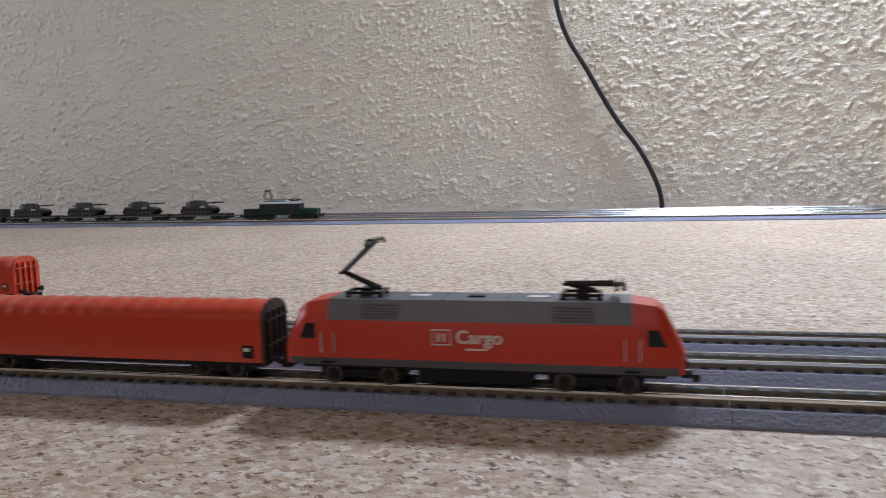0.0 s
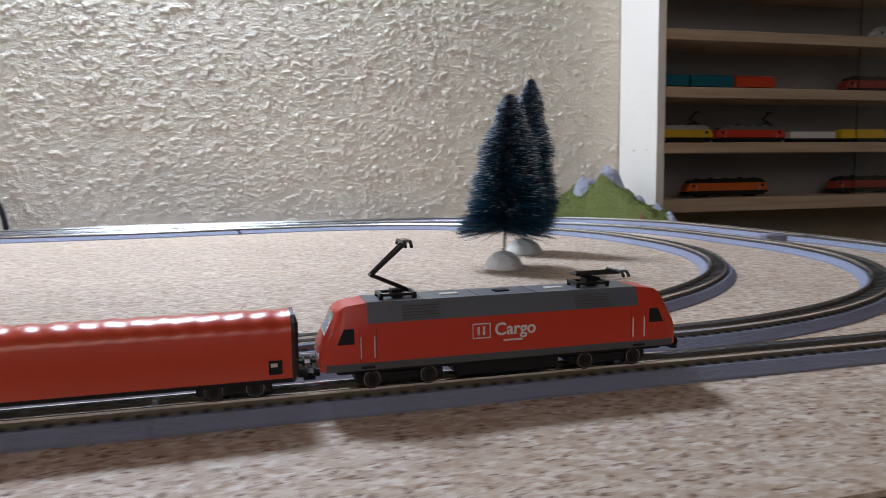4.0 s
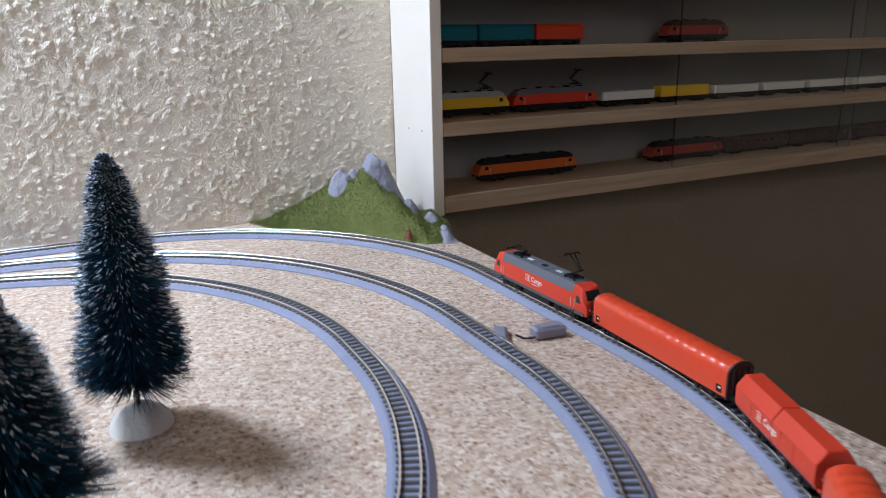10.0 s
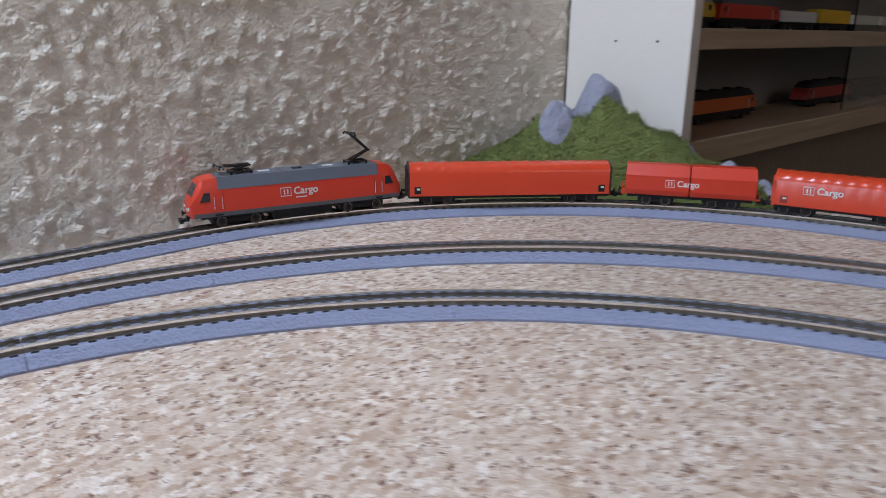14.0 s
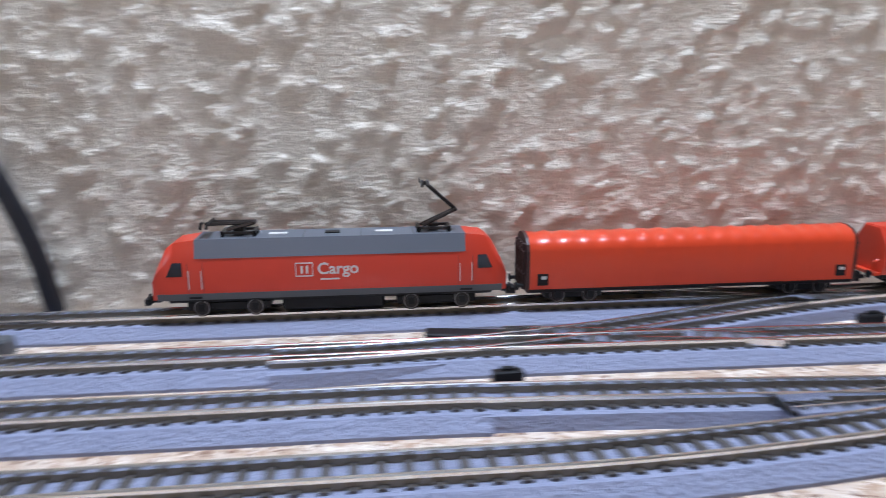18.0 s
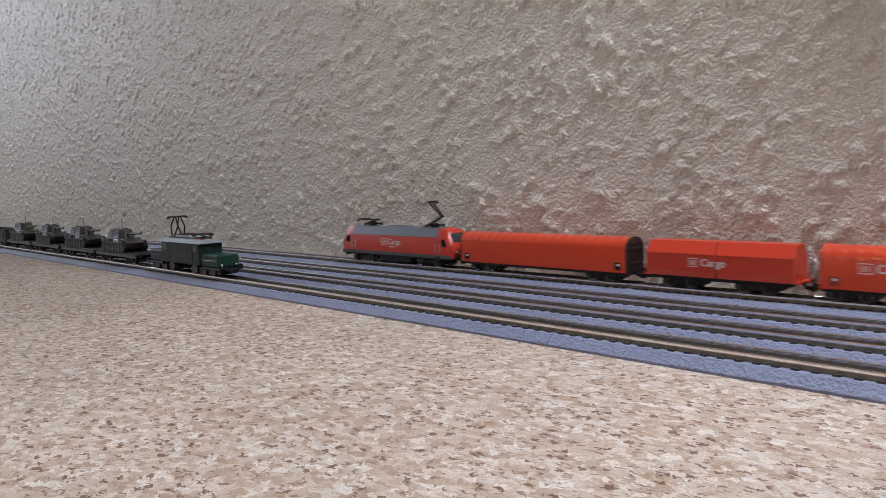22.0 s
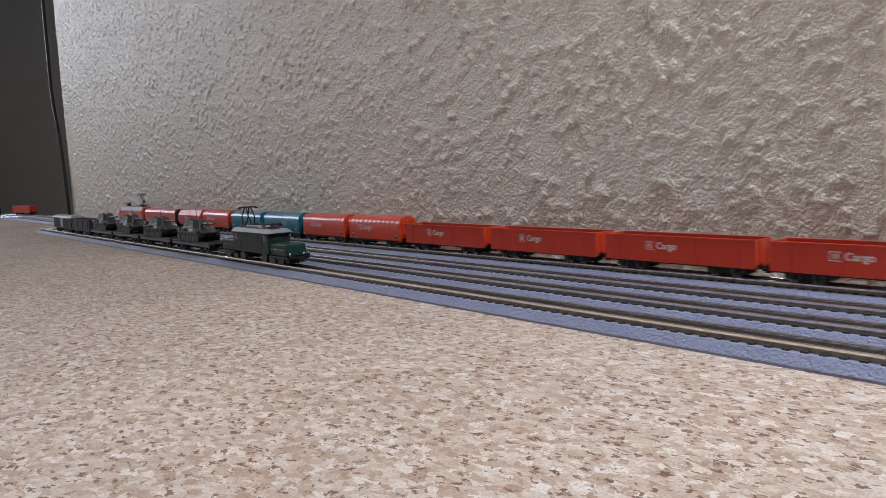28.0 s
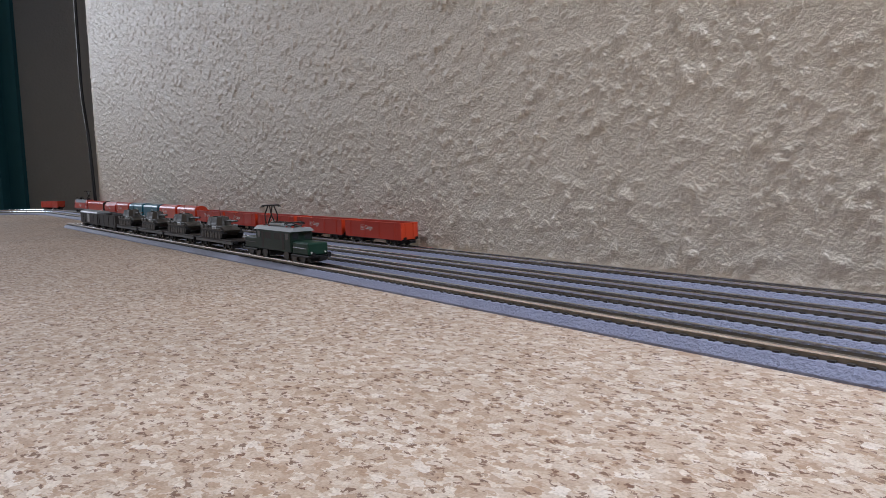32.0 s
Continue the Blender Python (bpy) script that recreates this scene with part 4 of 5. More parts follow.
def crocodile_loco():
    """Old articulated electric locomotive: tall cab between two low hoods."""
    o = new("articulated_locomotive")
    R = RAIL
    bm = bmesh.new()
    box(bm, -0.0205, 0.0205, -0.0062, 0.0062, R + 0.0045, R + 0.0150, 0.0004)
    part("cab", bm, GREEN, o)
    bm = bmesh.new()
    loft(bm, [[(x, y, z) for y, z in ((-0.0066, R + 0.0150), (-0.0045, R + 0.0168), (0.0045, R + 0.0168), (0.0066, R + 0.0150))] for x in (-0.0222, 0.0222)])
    rf = part("roof", bm, SILVER, o, "silver grey roof")
    boxpart("roof_box", SILVER, rf, (-0.010, 0.006, -0.0035, 0.0035, R + 0.0168, R + 0.0186), 0.0006)
    for k in range(6):
        boxpart("roof_slat", DARKMETAL, rf, (-0.0095 + k * 0.0027, -0.0085 + k * 0.0027, -0.0036, 0.0036, R + 0.0186, R + 0.0189))
    for e in (-1, 1):
        bm = bmesh.new()
        box(bm, min(e * 0.0205, e * 0.0375), max(e * 0.0205, e * 0.0375), -0.0055, 0.0055, R + 0.0040, R + 0.0103, 0.0007)
        part("hood", bm, GREENHOOD if e > 0 else GREEN, o, "green bonnet with grilles")
        boxpart("platform", BLACK, o, (min(e * 0.0205, e * 0.0392), max(e * 0.0205, e * 0.0392), -0.0062, 0.0062, R + 0.0030, R + 0.0041), 0.0002)
        for y in (-0.0034, 0.0034):
            boxpart("cab_window", GLASSBLACK, o, (min(e * 0.0203, e * 0.02062), max(e * 0.0203, e * 0.02062), y - 0.0015, y + 0.0015, R + 0.0112, R + 0.0142))
            quick("lamp", WHITEPRINT, o, lambda bm: tube(bm, [(e * 0.037, y * 1.1, R + 0.0056), (e * 0.0379, y * 1.1, R + 0.0056)], 0.00045, 8))
        for sgn in (-1, 1):
            boxpart("side_window", GLASSBLACK, o, (e * 0.0165 - 0.0016, e * 0.0165 + 0.0016, min(sgn * 0.0061, sgn * 0.0063), max(sgn * 0.0061, sgn * 0.0063), R + 0.0108, R + 0.0140))
            boxpart("door", DARKBROWN, o, (e * 0.0122 - 0.0013, e * 0.0122 + 0.0013, min(sgn * 0.0061, sgn * 0.0063), max(sgn * 0.0061, sgn * 0.0063), R + 0.0055, R + 0.0140))
            boxpart("grille", DARKBROWN, o, (e * 0.0055 - 0.0035, e * 0.0055 + 0.0035, min(sgn * 0.0061, sgn * 0.00628), max(sgn * 0.0061, sgn * 0.00628), R + 0.0105, R + 0.0138))
        b = boxpart("bogie", BLACK, o, (min(e * 0.008, e * 0.0375), max(e * 0.008, e * 0.0375), -0.0042, 0.0042, R + 0.0012, R + 0.0034))
        for xx in (0.0125, 0.0215, 0.0305):
            for sgn in (-1, 1):
                quick("wheel", DARKMETAL, b, lambda bm: wheel_disc(bm, e * xx, sgn * 0.0030, sgn * 0.0048, R + 0.0027, 0.0027), "spoked metal wheel", True)
        for sgn in (-1, 1):
            quick("handrail", DARKMETAL, o, lambda bm: tube(bm, [(e * 0.022, sgn * 0.0058, R + 0.0075), (e * 0.036, sgn * 0.0058, R + 0.0075)], 0.00018, 5))
    couplers(o, 0.0392)
    # diamond pantographs, the rear one raised
    for x, up in ((-0.0135, True), (0.0135, False)):
        p = boxpart("pantograph", DARKMETAL, o, (x - 0.0035, x + 0.0035, -0.0032, 0.0032, R + 0.0172, R + 0.0176))
        for px in (-0.0032, 0.0032):
            for py in (-0.0028, 0.0028):
                quick("insulator", RED, p, lambda bm: tube(bm, [(x + px, py, R + 0.0166), (x + px, py, R + 0.0175)], 0.0006, 8), "red insulator")
        hz = R + (0.0275 if up else 0.0192)
        for e in (-1, 1):
            for sgn in (-1, 1):
                quick("arm", DARKMETAL, p, lambda bm: tube(bm, [(x + e * 0.0012, sgn * 0.0026, R + 0.0176), (x + e * (0.0040 if up else 0.006), sgn * 0.0018, (R + 0.0176 + hz) / 2), (x + e * 0.0008, sgn * 0.0012, hz)], 0.00038, 5))
            quick("bow", DARKMETAL, p, lambda bm: tube(bm, [(x + e * 0.0010, -0.0052, hz - 0.0008), (x + e * 0.0010, -0.0040, hz), (x + e * 0.0010, 0.0040, hz), (x + e * 0.0010, 0.0052, hz - 0.0008)], 0.00042, 5))
    return o


def flat_wagon(half=0.0275):
    o = new("flat_wagon")
    boxpart("deck", DARKBROWN, o, (-half, half, -0.0062, 0.0062, RAIL + 0.0048, RAIL + 0.0058), 0.0002)
    for sgn in (-1, 1):
        boxpart("side_beam", SKIRT, o, (-half, half, min(sgn * 0.0056, sgn * 0.0063), max(sgn * 0.0056, sgn * 0.0063), RAIL + 0.0036, RAIL + 0.0049))
    for x in (-half + 0.010, half - 0.010):
        bogie(o, x, (-0.0040, 0.0040))
    couplers(o, half)
    return o


def toy_tank():
    """Tracked armoured vehicle with a turret and a long gun."""
    o = new("model_tank")
    bm = bmesh.new()
    loft(bm, [[(x, y, z) for x, z in ((-0.0155, 0.0022), (-0.0165, 0.0046), (-0.0140, 0.0062), (0.0105, 0.0062), (0.0170, 0.0044), (0.0140, 0.0016), (-0.0120, 0.0016))] for y in (-0.0046, 0.0046)])
    bmesh.ops.bevel(bm, geom=list(bm.edges), offset=0.0002, segments=1, affect="EDGES")
    part("hull", bm, OLIVE, o)
    for sgn in (-1, 1):
        bm = bmesh.new()
        loft(bm, [[(x, y, z) for x, z in ((-0.0150, 0.0000), (-0.0168, 0.0022), (-0.0150, 0.0042), (0.0140, 0.0042), (0.0166, 0.0026), (0.0140, 0.0000))] for y in (sgn * 0.0034, sgn * 0.0062)])
        tr = part("track", bm, BLACK, o, "black caterpillar track")
        for k in range(7):
            quick("road_wheel", OLIVE, tr, lambda bm: wheel_disc(bm, -0.0126 + k * 0.0041, sgn * 0.0060, sgn * 0.0064, 0.0018, 0.0017, 10))
        boxpart("side_skirt", OLIVE, o, (-0.0150, 0.0140, min(sgn * 0.0058, sgn * 0.0066), max(sgn * 0.0058, sgn * 0.0066), 0.0042, 0.0052), 0.0002)
    bm = bmesh.new()
    loft(bm, [[(-0.0100, -0.0048, z), (-0.0075, -0.0055, z), (0.0040, -0.0045, z), (0.0070, -0.0020, z), (0.0070, 0.0020, z), (0.0040, 0.0045, z), (-0.0075, 0.0055, z), (-0.0100, 0.0048, z)] if z < 0.008 else [(-0.0092, -0.0036, z), (-0.0070, -0.0042, z), (0.0026, -0.0034, z), (0.0052, -0.0014, z), (0.0052, 0.0014, z), (0.0026, 0.0034, z), (-0.0070, 0.0042, z), (-0.0092, 0.0036, z)] for z in (0.0062, 0.0104)])
    tu = part("turret", bm, OLIVE, o)
    quick("gun", OLIVE, tu, lambda bm: (tube(bm, [(0.006, 0, 0.0084), (0.0235, 0, 0.0090)], 0.00055, 8), tube(bm, [(0.0130, 0, 0.00864), (0.0155, 0, 0.00873)], 0.0008, 8)), "long gun barrel")
    for x, y in ((-0.0035, -0.0018), (-0.0020, 0.0020)):
        quick("hatch", OLIVE, tu, lambda bm: tube(bm, [(x, y, 0.0104), (x, y, 0.0108)], 0.0013, 10))
    boxpart("basket", DARKBROWN, tu, (-0.0118, -0.0096, -0.0038, 0.0038, 0.0066, 0.0088), 0.0003)
    for x, y, z in ((-0.012, -0.0066, 0.0054), (-0.004, -0.0068, 0.0056), (0.006, -0.0066, 0.0054), (-0.008, 0.0066, 0.0055), (0.004, 0.0067, 0.0055)):
        boxpart("tool_box", SILVER if x > 0 else OLIVE, o, (x - 0.0022, x + 0.0022, y - 0.0005, y + 0.0005, z - 0.0006, z + 0.0009), 0.0002)
    quick("aerial", BLACK, tu, lambda bm: tube(bm, [(-0.0085, 0.003, 0.0104), (-0.009, 0.003, 0.0150)], 0.00015, 4))
    for child in o.children_recursive:
        child.data.transform(Matrix.Diagonal((1.02, 1.02, 1.15, 1)))
    return o


def box_van(half=0.0262, colour=DARKBROWN):
    o = new("box_van")
    w, z0 = 0.0060, RAIL + 0.0046
    boxpart("body", colour, o, (-half, half, -w, w, z0, RAIL + 0.0140), 0.0002)
    bm = bmesh.new()
    loft(bm, [[(x, y, z) for y, z in arch(w + 0.0003, RAIL + 0.0139, RAIL + 0.0142, RAIL + 0.0166)] for x in (-half - 0.0003, half + 0.0003)])
    part("roof", bm, SILVER, o, "silver grey curved roof", True)
    for sgn in (-1, 1):
        boxpart("door", GREYPL, o, (-0.0045, 0.0045, min(sgn * w, sgn * (w + 0.0003)), max(sgn * w, sgn * (w + 0.0003)), z0 + 0.0006, RAIL + 0.0134), 0.0001, "grey sliding door")
        for x in (-0.021, -0.014, 0.014, 0.021):
            boxpart("plank_strip", BLACK, o, (x - 0.0002, x + 0.0002, min(sgn * w, sgn * (w + 0.0002)), max(sgn * w, sgn * (w + 0.0002)), z0, RAIL + 0.0139))
    boxpart("sill", BLACK, o, (-half + 0.001, half - 0.001, -0.005, 0.005, z0 - 0.0012, z0), 0.0001)
    for x in (-half + 0.010, half - 0.010):
        bogie(o, x, (-0.0030, 0.0030))
    couplers(o, half)
    return o


# the moving goods train, in order behind the locomotive
TRAIN = []


def in_train(ob, behind, reach, label, category):
    tagged(ob, label, category, "goods train")
    TRAIN.append((ob, behind, reach))
    return ob


in_train(electric_loco(), 0.0, 0.0255, "traffic red electric locomotive with slate roof, front pantograph folded", "locomotive")
in_train(tarp_wagon(0.0450, RED2, 17, "", BROWNEND), 0.0924, 0.034, "long orange-red covered wagon with dark brown ribbed ends", "goods wagon")
in_train(swing_roof_wagon(0.0265), 0.1712, 0.0150, "red hopper wagon with a faceted roof in two halves", "goods wagon")
T1 = in_train(tarp_wagon(0.0272, RED2, 11, "word", RED2), 0.2318, 0.017, "orange-red covered wagon with a ribbed tarpaulin", "goods wagon")
T2 = in_train(tarp_wagon(0.0272, TEAL, 11, "mark", TEAL), 0.2913, 0.017, "teal covered wagon with a pale oval mark", "goods wagon")
in_train(copy_thing(T2, Matrix()), 0.3508, 0.017, "teal covered wagon with a pale oval mark", "goods wagon")
in_train(copy_thing(T1, Matrix()), 0.4102, 0.017, "orange-red covered wagon with a ribbed tarpaulin", "goods wagon")
in_train(copy_thing(T1, Matrix()), 0.4692, 0.017, "orange-red covered wagon with a ribbed tarpaulin", "goods wagon")
G1 = in_train(gondola(0.0323), 0.5340, 0.0205, "empty red open wagon with high ribbed sides", "goods wagon")
for k in range(1, 5):
    in_train(copy_thing(G1, Matrix()), 0.5340 + 0.0698 * k, 0.0205, "empty red open wagon with high ribbed sides", "goods wagon")

# ---- the standing trains ----
YD = INNER[-1][1]
loco = crocodile_loco()
loco.matrix_basis = pose(-0.3800, YD, 0) @ Matrix.Scale(1.02, 4)
tagged(loco, "dark green articulated electric locomotive, rear pantograph raised", "locomotive", "standing military train")
flat, tank = flat_wagon(), toy_tank()
for k in range(4):
    x = -0.4655 - 0.0655 * k
    f = flat if k == 0 else copy_thing(flat, Matrix())
    f.matrix_basis = pose(x, YD, 0) @ Matrix.Scale(1.08, 4)
    tagged(f, "dark brown flat wagon loaded with a model tank", "flat wagon", "standing military train")
    q = tank if k == 0 else copy_thing(tank, Matrix())
    q.matrix_basis = pose(x - 0.002, YD, RAIL * 1.08 + 0.0063, 0, 0, (0, 1.5, -1, 0.8)[k]) @ Matrix.Scale(1.08, 4)
    tagged(q, "olive brown camouflaged model tank on a flat wagon", "model tank", "tanks on the wagons")
g = gondola(0.0305, DARKBROWN, False)
g.matrix_basis = pose(-0.7285, YD, 0)
tagged(g, "dark brown open wagon in the military train", "goods wagon", "standing military train")
v = box_van(0.0345)
v.matrix_basis = pose(-0.7980, YD, 0)
tagged(v, "brown box van with a silver grey roof", "goods wagon", "standing military train")
g = gondola(0.0308, RED, False)
g.matrix_basis = pose(-1.425, -0.0400, 0, 0, 0, 14)
tagged(g, "red open wagon standing at the far bend", "goods wagon", "standing red wagons")
lay(run(-0.283, -0.5305, 180, (0.44,)), 0.11, LABEL, near_view)
r = tarp_wagon(0.0268, RED2, 8, "", RED2)
r.matrix_basis = pose(-0.3155, -0.5305, 0)
tagged(r, "red covered wagon standing on a stub siding", "goods wagon", "standing red wagons")

# ---- scenery ----


def brush_tree(x, y, height, radius, foot, seed, label):
    """Bottle-brush fir: twisted wire stem, thousands of stiff bristles, flocked tips, plaster foot."""
    rng = np.random.default_rng(seed)
    o = tagged(new("model_fir_tree"), label, "model tree", "bottle-brush trees")
    o.matrix_basis = pose(x, y, 0)
    lean = height * 0.12
    quick("foot", PLASTER, o, lambda bm: lathe(bm, [(foot, 0.0), (foot * 0.97, 0.002), (foot * 0.8, 0.0055), (foot * 0.45, 0.0085), (foot * 0.1, 0.0095)], 22), "white plaster foot", True)
    quick("stem", DARKMETAL, o, lambda bm: tube(bm, [(0, 0, 0.006), (0.0004, -lean * 0.5, height * 0.5), (0, -lean, height)], 0.0007, 6))
    z0 = 0.0215

    tufts = 230
    tuft_f = (np.arange(tufts) + rng.random(tufts)) / tufts
    tuft_a = np.arange(tufts) * 0.62 + rng.normal(0, 0.5, tufts)
    tuft_r = 0.80 + 0.32 * rng.random(tufts)

    def bristles(count, reach0, reach1, width, lift, bias):
        pick = np.minimum((tufts * rng.random(count) ** bias).astype(int), tufts - 1)
        f = np.clip(tuft_f[pick] + rng.normal(0, 0.010, count), 0, 1)
        z = z0 + (height - z0) * f
        tier = 0.80 + 0.20 * np.abs(np.sin(f * 9.5 + seed)) ** 0.7
        rad = radius * (1.0 - f) ** 0.66 * tier * tuft_r[pick] * (0.92 + 0.16 * rng.random(count)) + 0.0016
        a = tuft_a[pick] + rng.normal(0, 0.42, count)
        c, s = np.cos(a), np.sin(a)
        up = rng.normal(lift, 0.22, count)
        p0 = np.stack([c * rad * reach0, s * rad * reach0, z + up * rad * reach0 * 0.5], 1)
        p1 = np.stack([c * rad * reach1, s * rad * reach1, z + up * rad * reach1 * 0.5], 1)
        t = np.stack([-s, c, np.zeros(count)], 1)
        tw = rng.normal(0, 1, (count, 1))
        t = t + np.array([[0, 0, 1.0]]) * tw
        t = t / np.linalg.norm(t, axis=1, keepdims=True) * width
        co = np.stack([p0 - t, p0 + t, p1 + t * 0.5, p1 - t * 0.5], 1).reshape(-1, 3)
        co[:, 1] -= lean * co[:, 2] / height
        return co

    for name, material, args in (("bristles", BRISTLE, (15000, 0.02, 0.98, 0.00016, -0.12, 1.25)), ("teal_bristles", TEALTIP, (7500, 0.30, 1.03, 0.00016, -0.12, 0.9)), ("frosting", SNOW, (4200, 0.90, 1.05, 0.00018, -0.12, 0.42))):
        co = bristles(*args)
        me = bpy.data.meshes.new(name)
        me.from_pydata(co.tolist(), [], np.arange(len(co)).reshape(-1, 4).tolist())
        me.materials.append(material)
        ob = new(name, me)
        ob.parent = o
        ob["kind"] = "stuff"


brush_tree(0.3265, -0.4010, 0.0915, 0.0240, 0.0106, 5, "dark blue-green bottle-brush fir with frosted tips on a plaster foot")
brush_tree(0.3640, -0.3360, 0.1075, 0.0211, 0.0119, 9, "tall frosted blue-green bottle-brush fir on a plaster foot")


def mug():
    cx, cy = 0.5340, -0.6145
    o = tagged(new("mug"), "small white china mug with printed drawing and words", "mug")
    o.matrix_basis = pose(cx, cy, 0) @ Matrix.Scale(1.11, 4)
    h, r = 0.0315, 0.0150
    quick("cup", CHINA, o, lambda bm: lathe(bm, [(0.0118, 0.0), (0.0136, 0.0008), (0.0143, 0.0030), (r - 0.0002, h * 0.6), (r, h - 0.0006), (r - 0.0004, h), (r - 0.0012, h - 0.0003), (r - 0.0016, h - 0.0012), (r - 0.0018, 0.006), (0.011, 0.0032), (0.0008, 0.0030)], 56), smooth=True)
    a = radians(76)
    c, s = math.cos(a), math.sin(a)
    pts = [((r - 0.0012 + 0.0072 * math.sin(k * math.pi / 10)) * c, (r - 0.0012 + 0.0072 * math.sin(k * math.pi / 10)) * s, 0.0262 - 0.0185 * k / 10) for k in range(11)]
    quick("handle", CHINA, o, lambda bm: tube(bm, pts, 0.0018, 10), smooth=True)

    def wrapped(me, angle, z, name, label=""):
        q = me.copy()
        for vert in q.vertices:
            t = radians(angle) + vert.co.x / r
            rr = r + 0.00005 + vert.co.z
            zz = z + vert.co.y
            vert.co = (rr * math.cos(t), rr * math.sin(t), zz)
        ob = new(name, q)
        ob.parent = o
        if label:
            ob["label"] = label

    wrapped(text_mesh("F\u00fcr Dich!", 0.0030, INK), -180, 0.0245, "lettering", "handwritten words in dark ink")

    def flat(shapes, material):
        bm = bmesh.new()
        for x0, x1, y0, y1 in shapes:
            n = max(2, int((x1 - x0) / 0.0006))
            for k in range(n):
                box(bm, x0 + (x1 - x0) * k / n, x0 + (x1 - x0) * (k + 1) / n, y0, y1, -0.00003, 0.00003)
        me = bpy.data.meshes.new("print")
        bm.to_mesh(me)
        bm.free()
        me.materials.append(material)
        return me

    def stroke(lines, width, material):
        bm = bmesh.new()
        for line in lines:
            for (xa, ya), (xb, yb) in zip(line, line[1:]):
                dx, dy = xb - xa, yb - ya
                n = math.hypot(dx, dy)
                ox, oy = -dy / n * width / 2, dx / n * width / 2
                vs = [bm.verts.new(p) for p in ((xa - ox, ya - oy, 0.00002), (xb - ox, yb - oy, 0.00002), (xb + ox, yb + oy, 0.00002), (xa + ox, ya + oy, 0.00002))]
                bm.faces.new(vs)
        me = bpy.data.meshes.new("print")
        bm.to_mesh(me)
        bm.free()
        me.materials.append(material)
        return me

    def oval(cx, cy, rx, ry, a0=0, a1=360):
        return [(cx + rx * math.cos(radians(a0 + (a1 - a0) * k / 14)), cy + ry * math.sin(radians(a0 + (a1 - a0) * k / 14))) for k in range(15)]

    wrapped(stroke([oval(-0.001, -0.002, 0.0021, 0.0058), oval(0.0004, 0.0062, 0.0020, 0.0022), oval(0.0042, -0.0030, 0.0016, 0.0042, -90, 150)], 0.0011, PALEINK), -190, 0.0118, "print", "pale yellow wash of the drawing")
    wrapped(stroke([oval(-0.001, -0.002, 0.0026, 0.0062), oval(0.0004, 0.0062, 0.0025, 0.0027), oval(0.0042, -0.0030, 0.0020, 0.0046, -90, 150), [(-0.0040, -0.0084), (-0.0015, -0.0078), (0.0030, -0.0086), (0.0060, -0.0080)], oval(-0.0005, 0.0072, 0.0003, 0.0003), oval(0.0014, 0.0072, 0.0003, 0.0003)], 0.00028, INK), -190, 0.0120, "print", "dark outlines of the drawing")
    wrapped(flat([(-0.0085, -0.0050, 0.0004, 0.0016), (-0.0042, -0.0010, 0.0004, 0.0013), (0.0004, 0.0050, 0.0006, 0.0018), (-0.0060, -0.0035, -0.0020, -0.0010), (-0.0028, 0.0030, -0.0022, -0.0010)], INK), -112, 0.0052, "text_bars", "unreadable words printed in dark ink")


mug()


def junction_box(x, y, turn, size, label):
    a, b, c = size
    o = tagged(new("track_feeder"), label, "feeder box", "feeder boxes")
    o.matrix_basis = pose(x, y, 0, 0, 0, turn)
    boxpart("case", BOXGREY, o, (-a, a, -b, b, 0.0, c), 0.0011)
    boxpart("lid", BOXGREY, o, (-a * 0.7, a * 0.7, -b * 0.6, b * 0.6, c - 0.0002, c + 0.0006), 0.0003)
    return o


junction_box(0.5520, -0.3389, 84, (0.0042, 0.0085, 0.0058), "violet grey feeder box beside the outer track")
junction_box(0.5288, -0.3319, 62, (0.0095, 0.0038, 0.0040), "long violet grey feeder clip on the middle track")
quick("feeder_wire", CABLE, None, lambda bm: tube(bm, [(0.5348, -0.3359, 0.0030), (0.5378, -0.3389, 0.0016), (0.5418, -0.3399, 0.0013), (0.5490, -0.3409, 0.0030)], 0.0006, 6))
tagged(bpy.data.objects["feeder_wire"], "short black wire between the feeder boxes", "wire")


def height_skin(z, xs, ys, keep):
    """A skin over the grid of xs and ys at the heights z, where keep allows it."""
    bm = bmesh.new()
    vs = {}
    for i in range(len(xs) - 1):
        for q in range(len(ys) - 1):
            four = ((i, q), (i + 1, q), (i + 1, q + 1), (i, q + 1))
            if any(keep[p] for p in four):
                for p in four:
                    if p not in vs:
                        vs[p] = bm.verts.new((xs[p[0]], ys[p[1]], max(0.0, z[p])))
                bm.faces.new([vs[p] for p in four])
    return bm


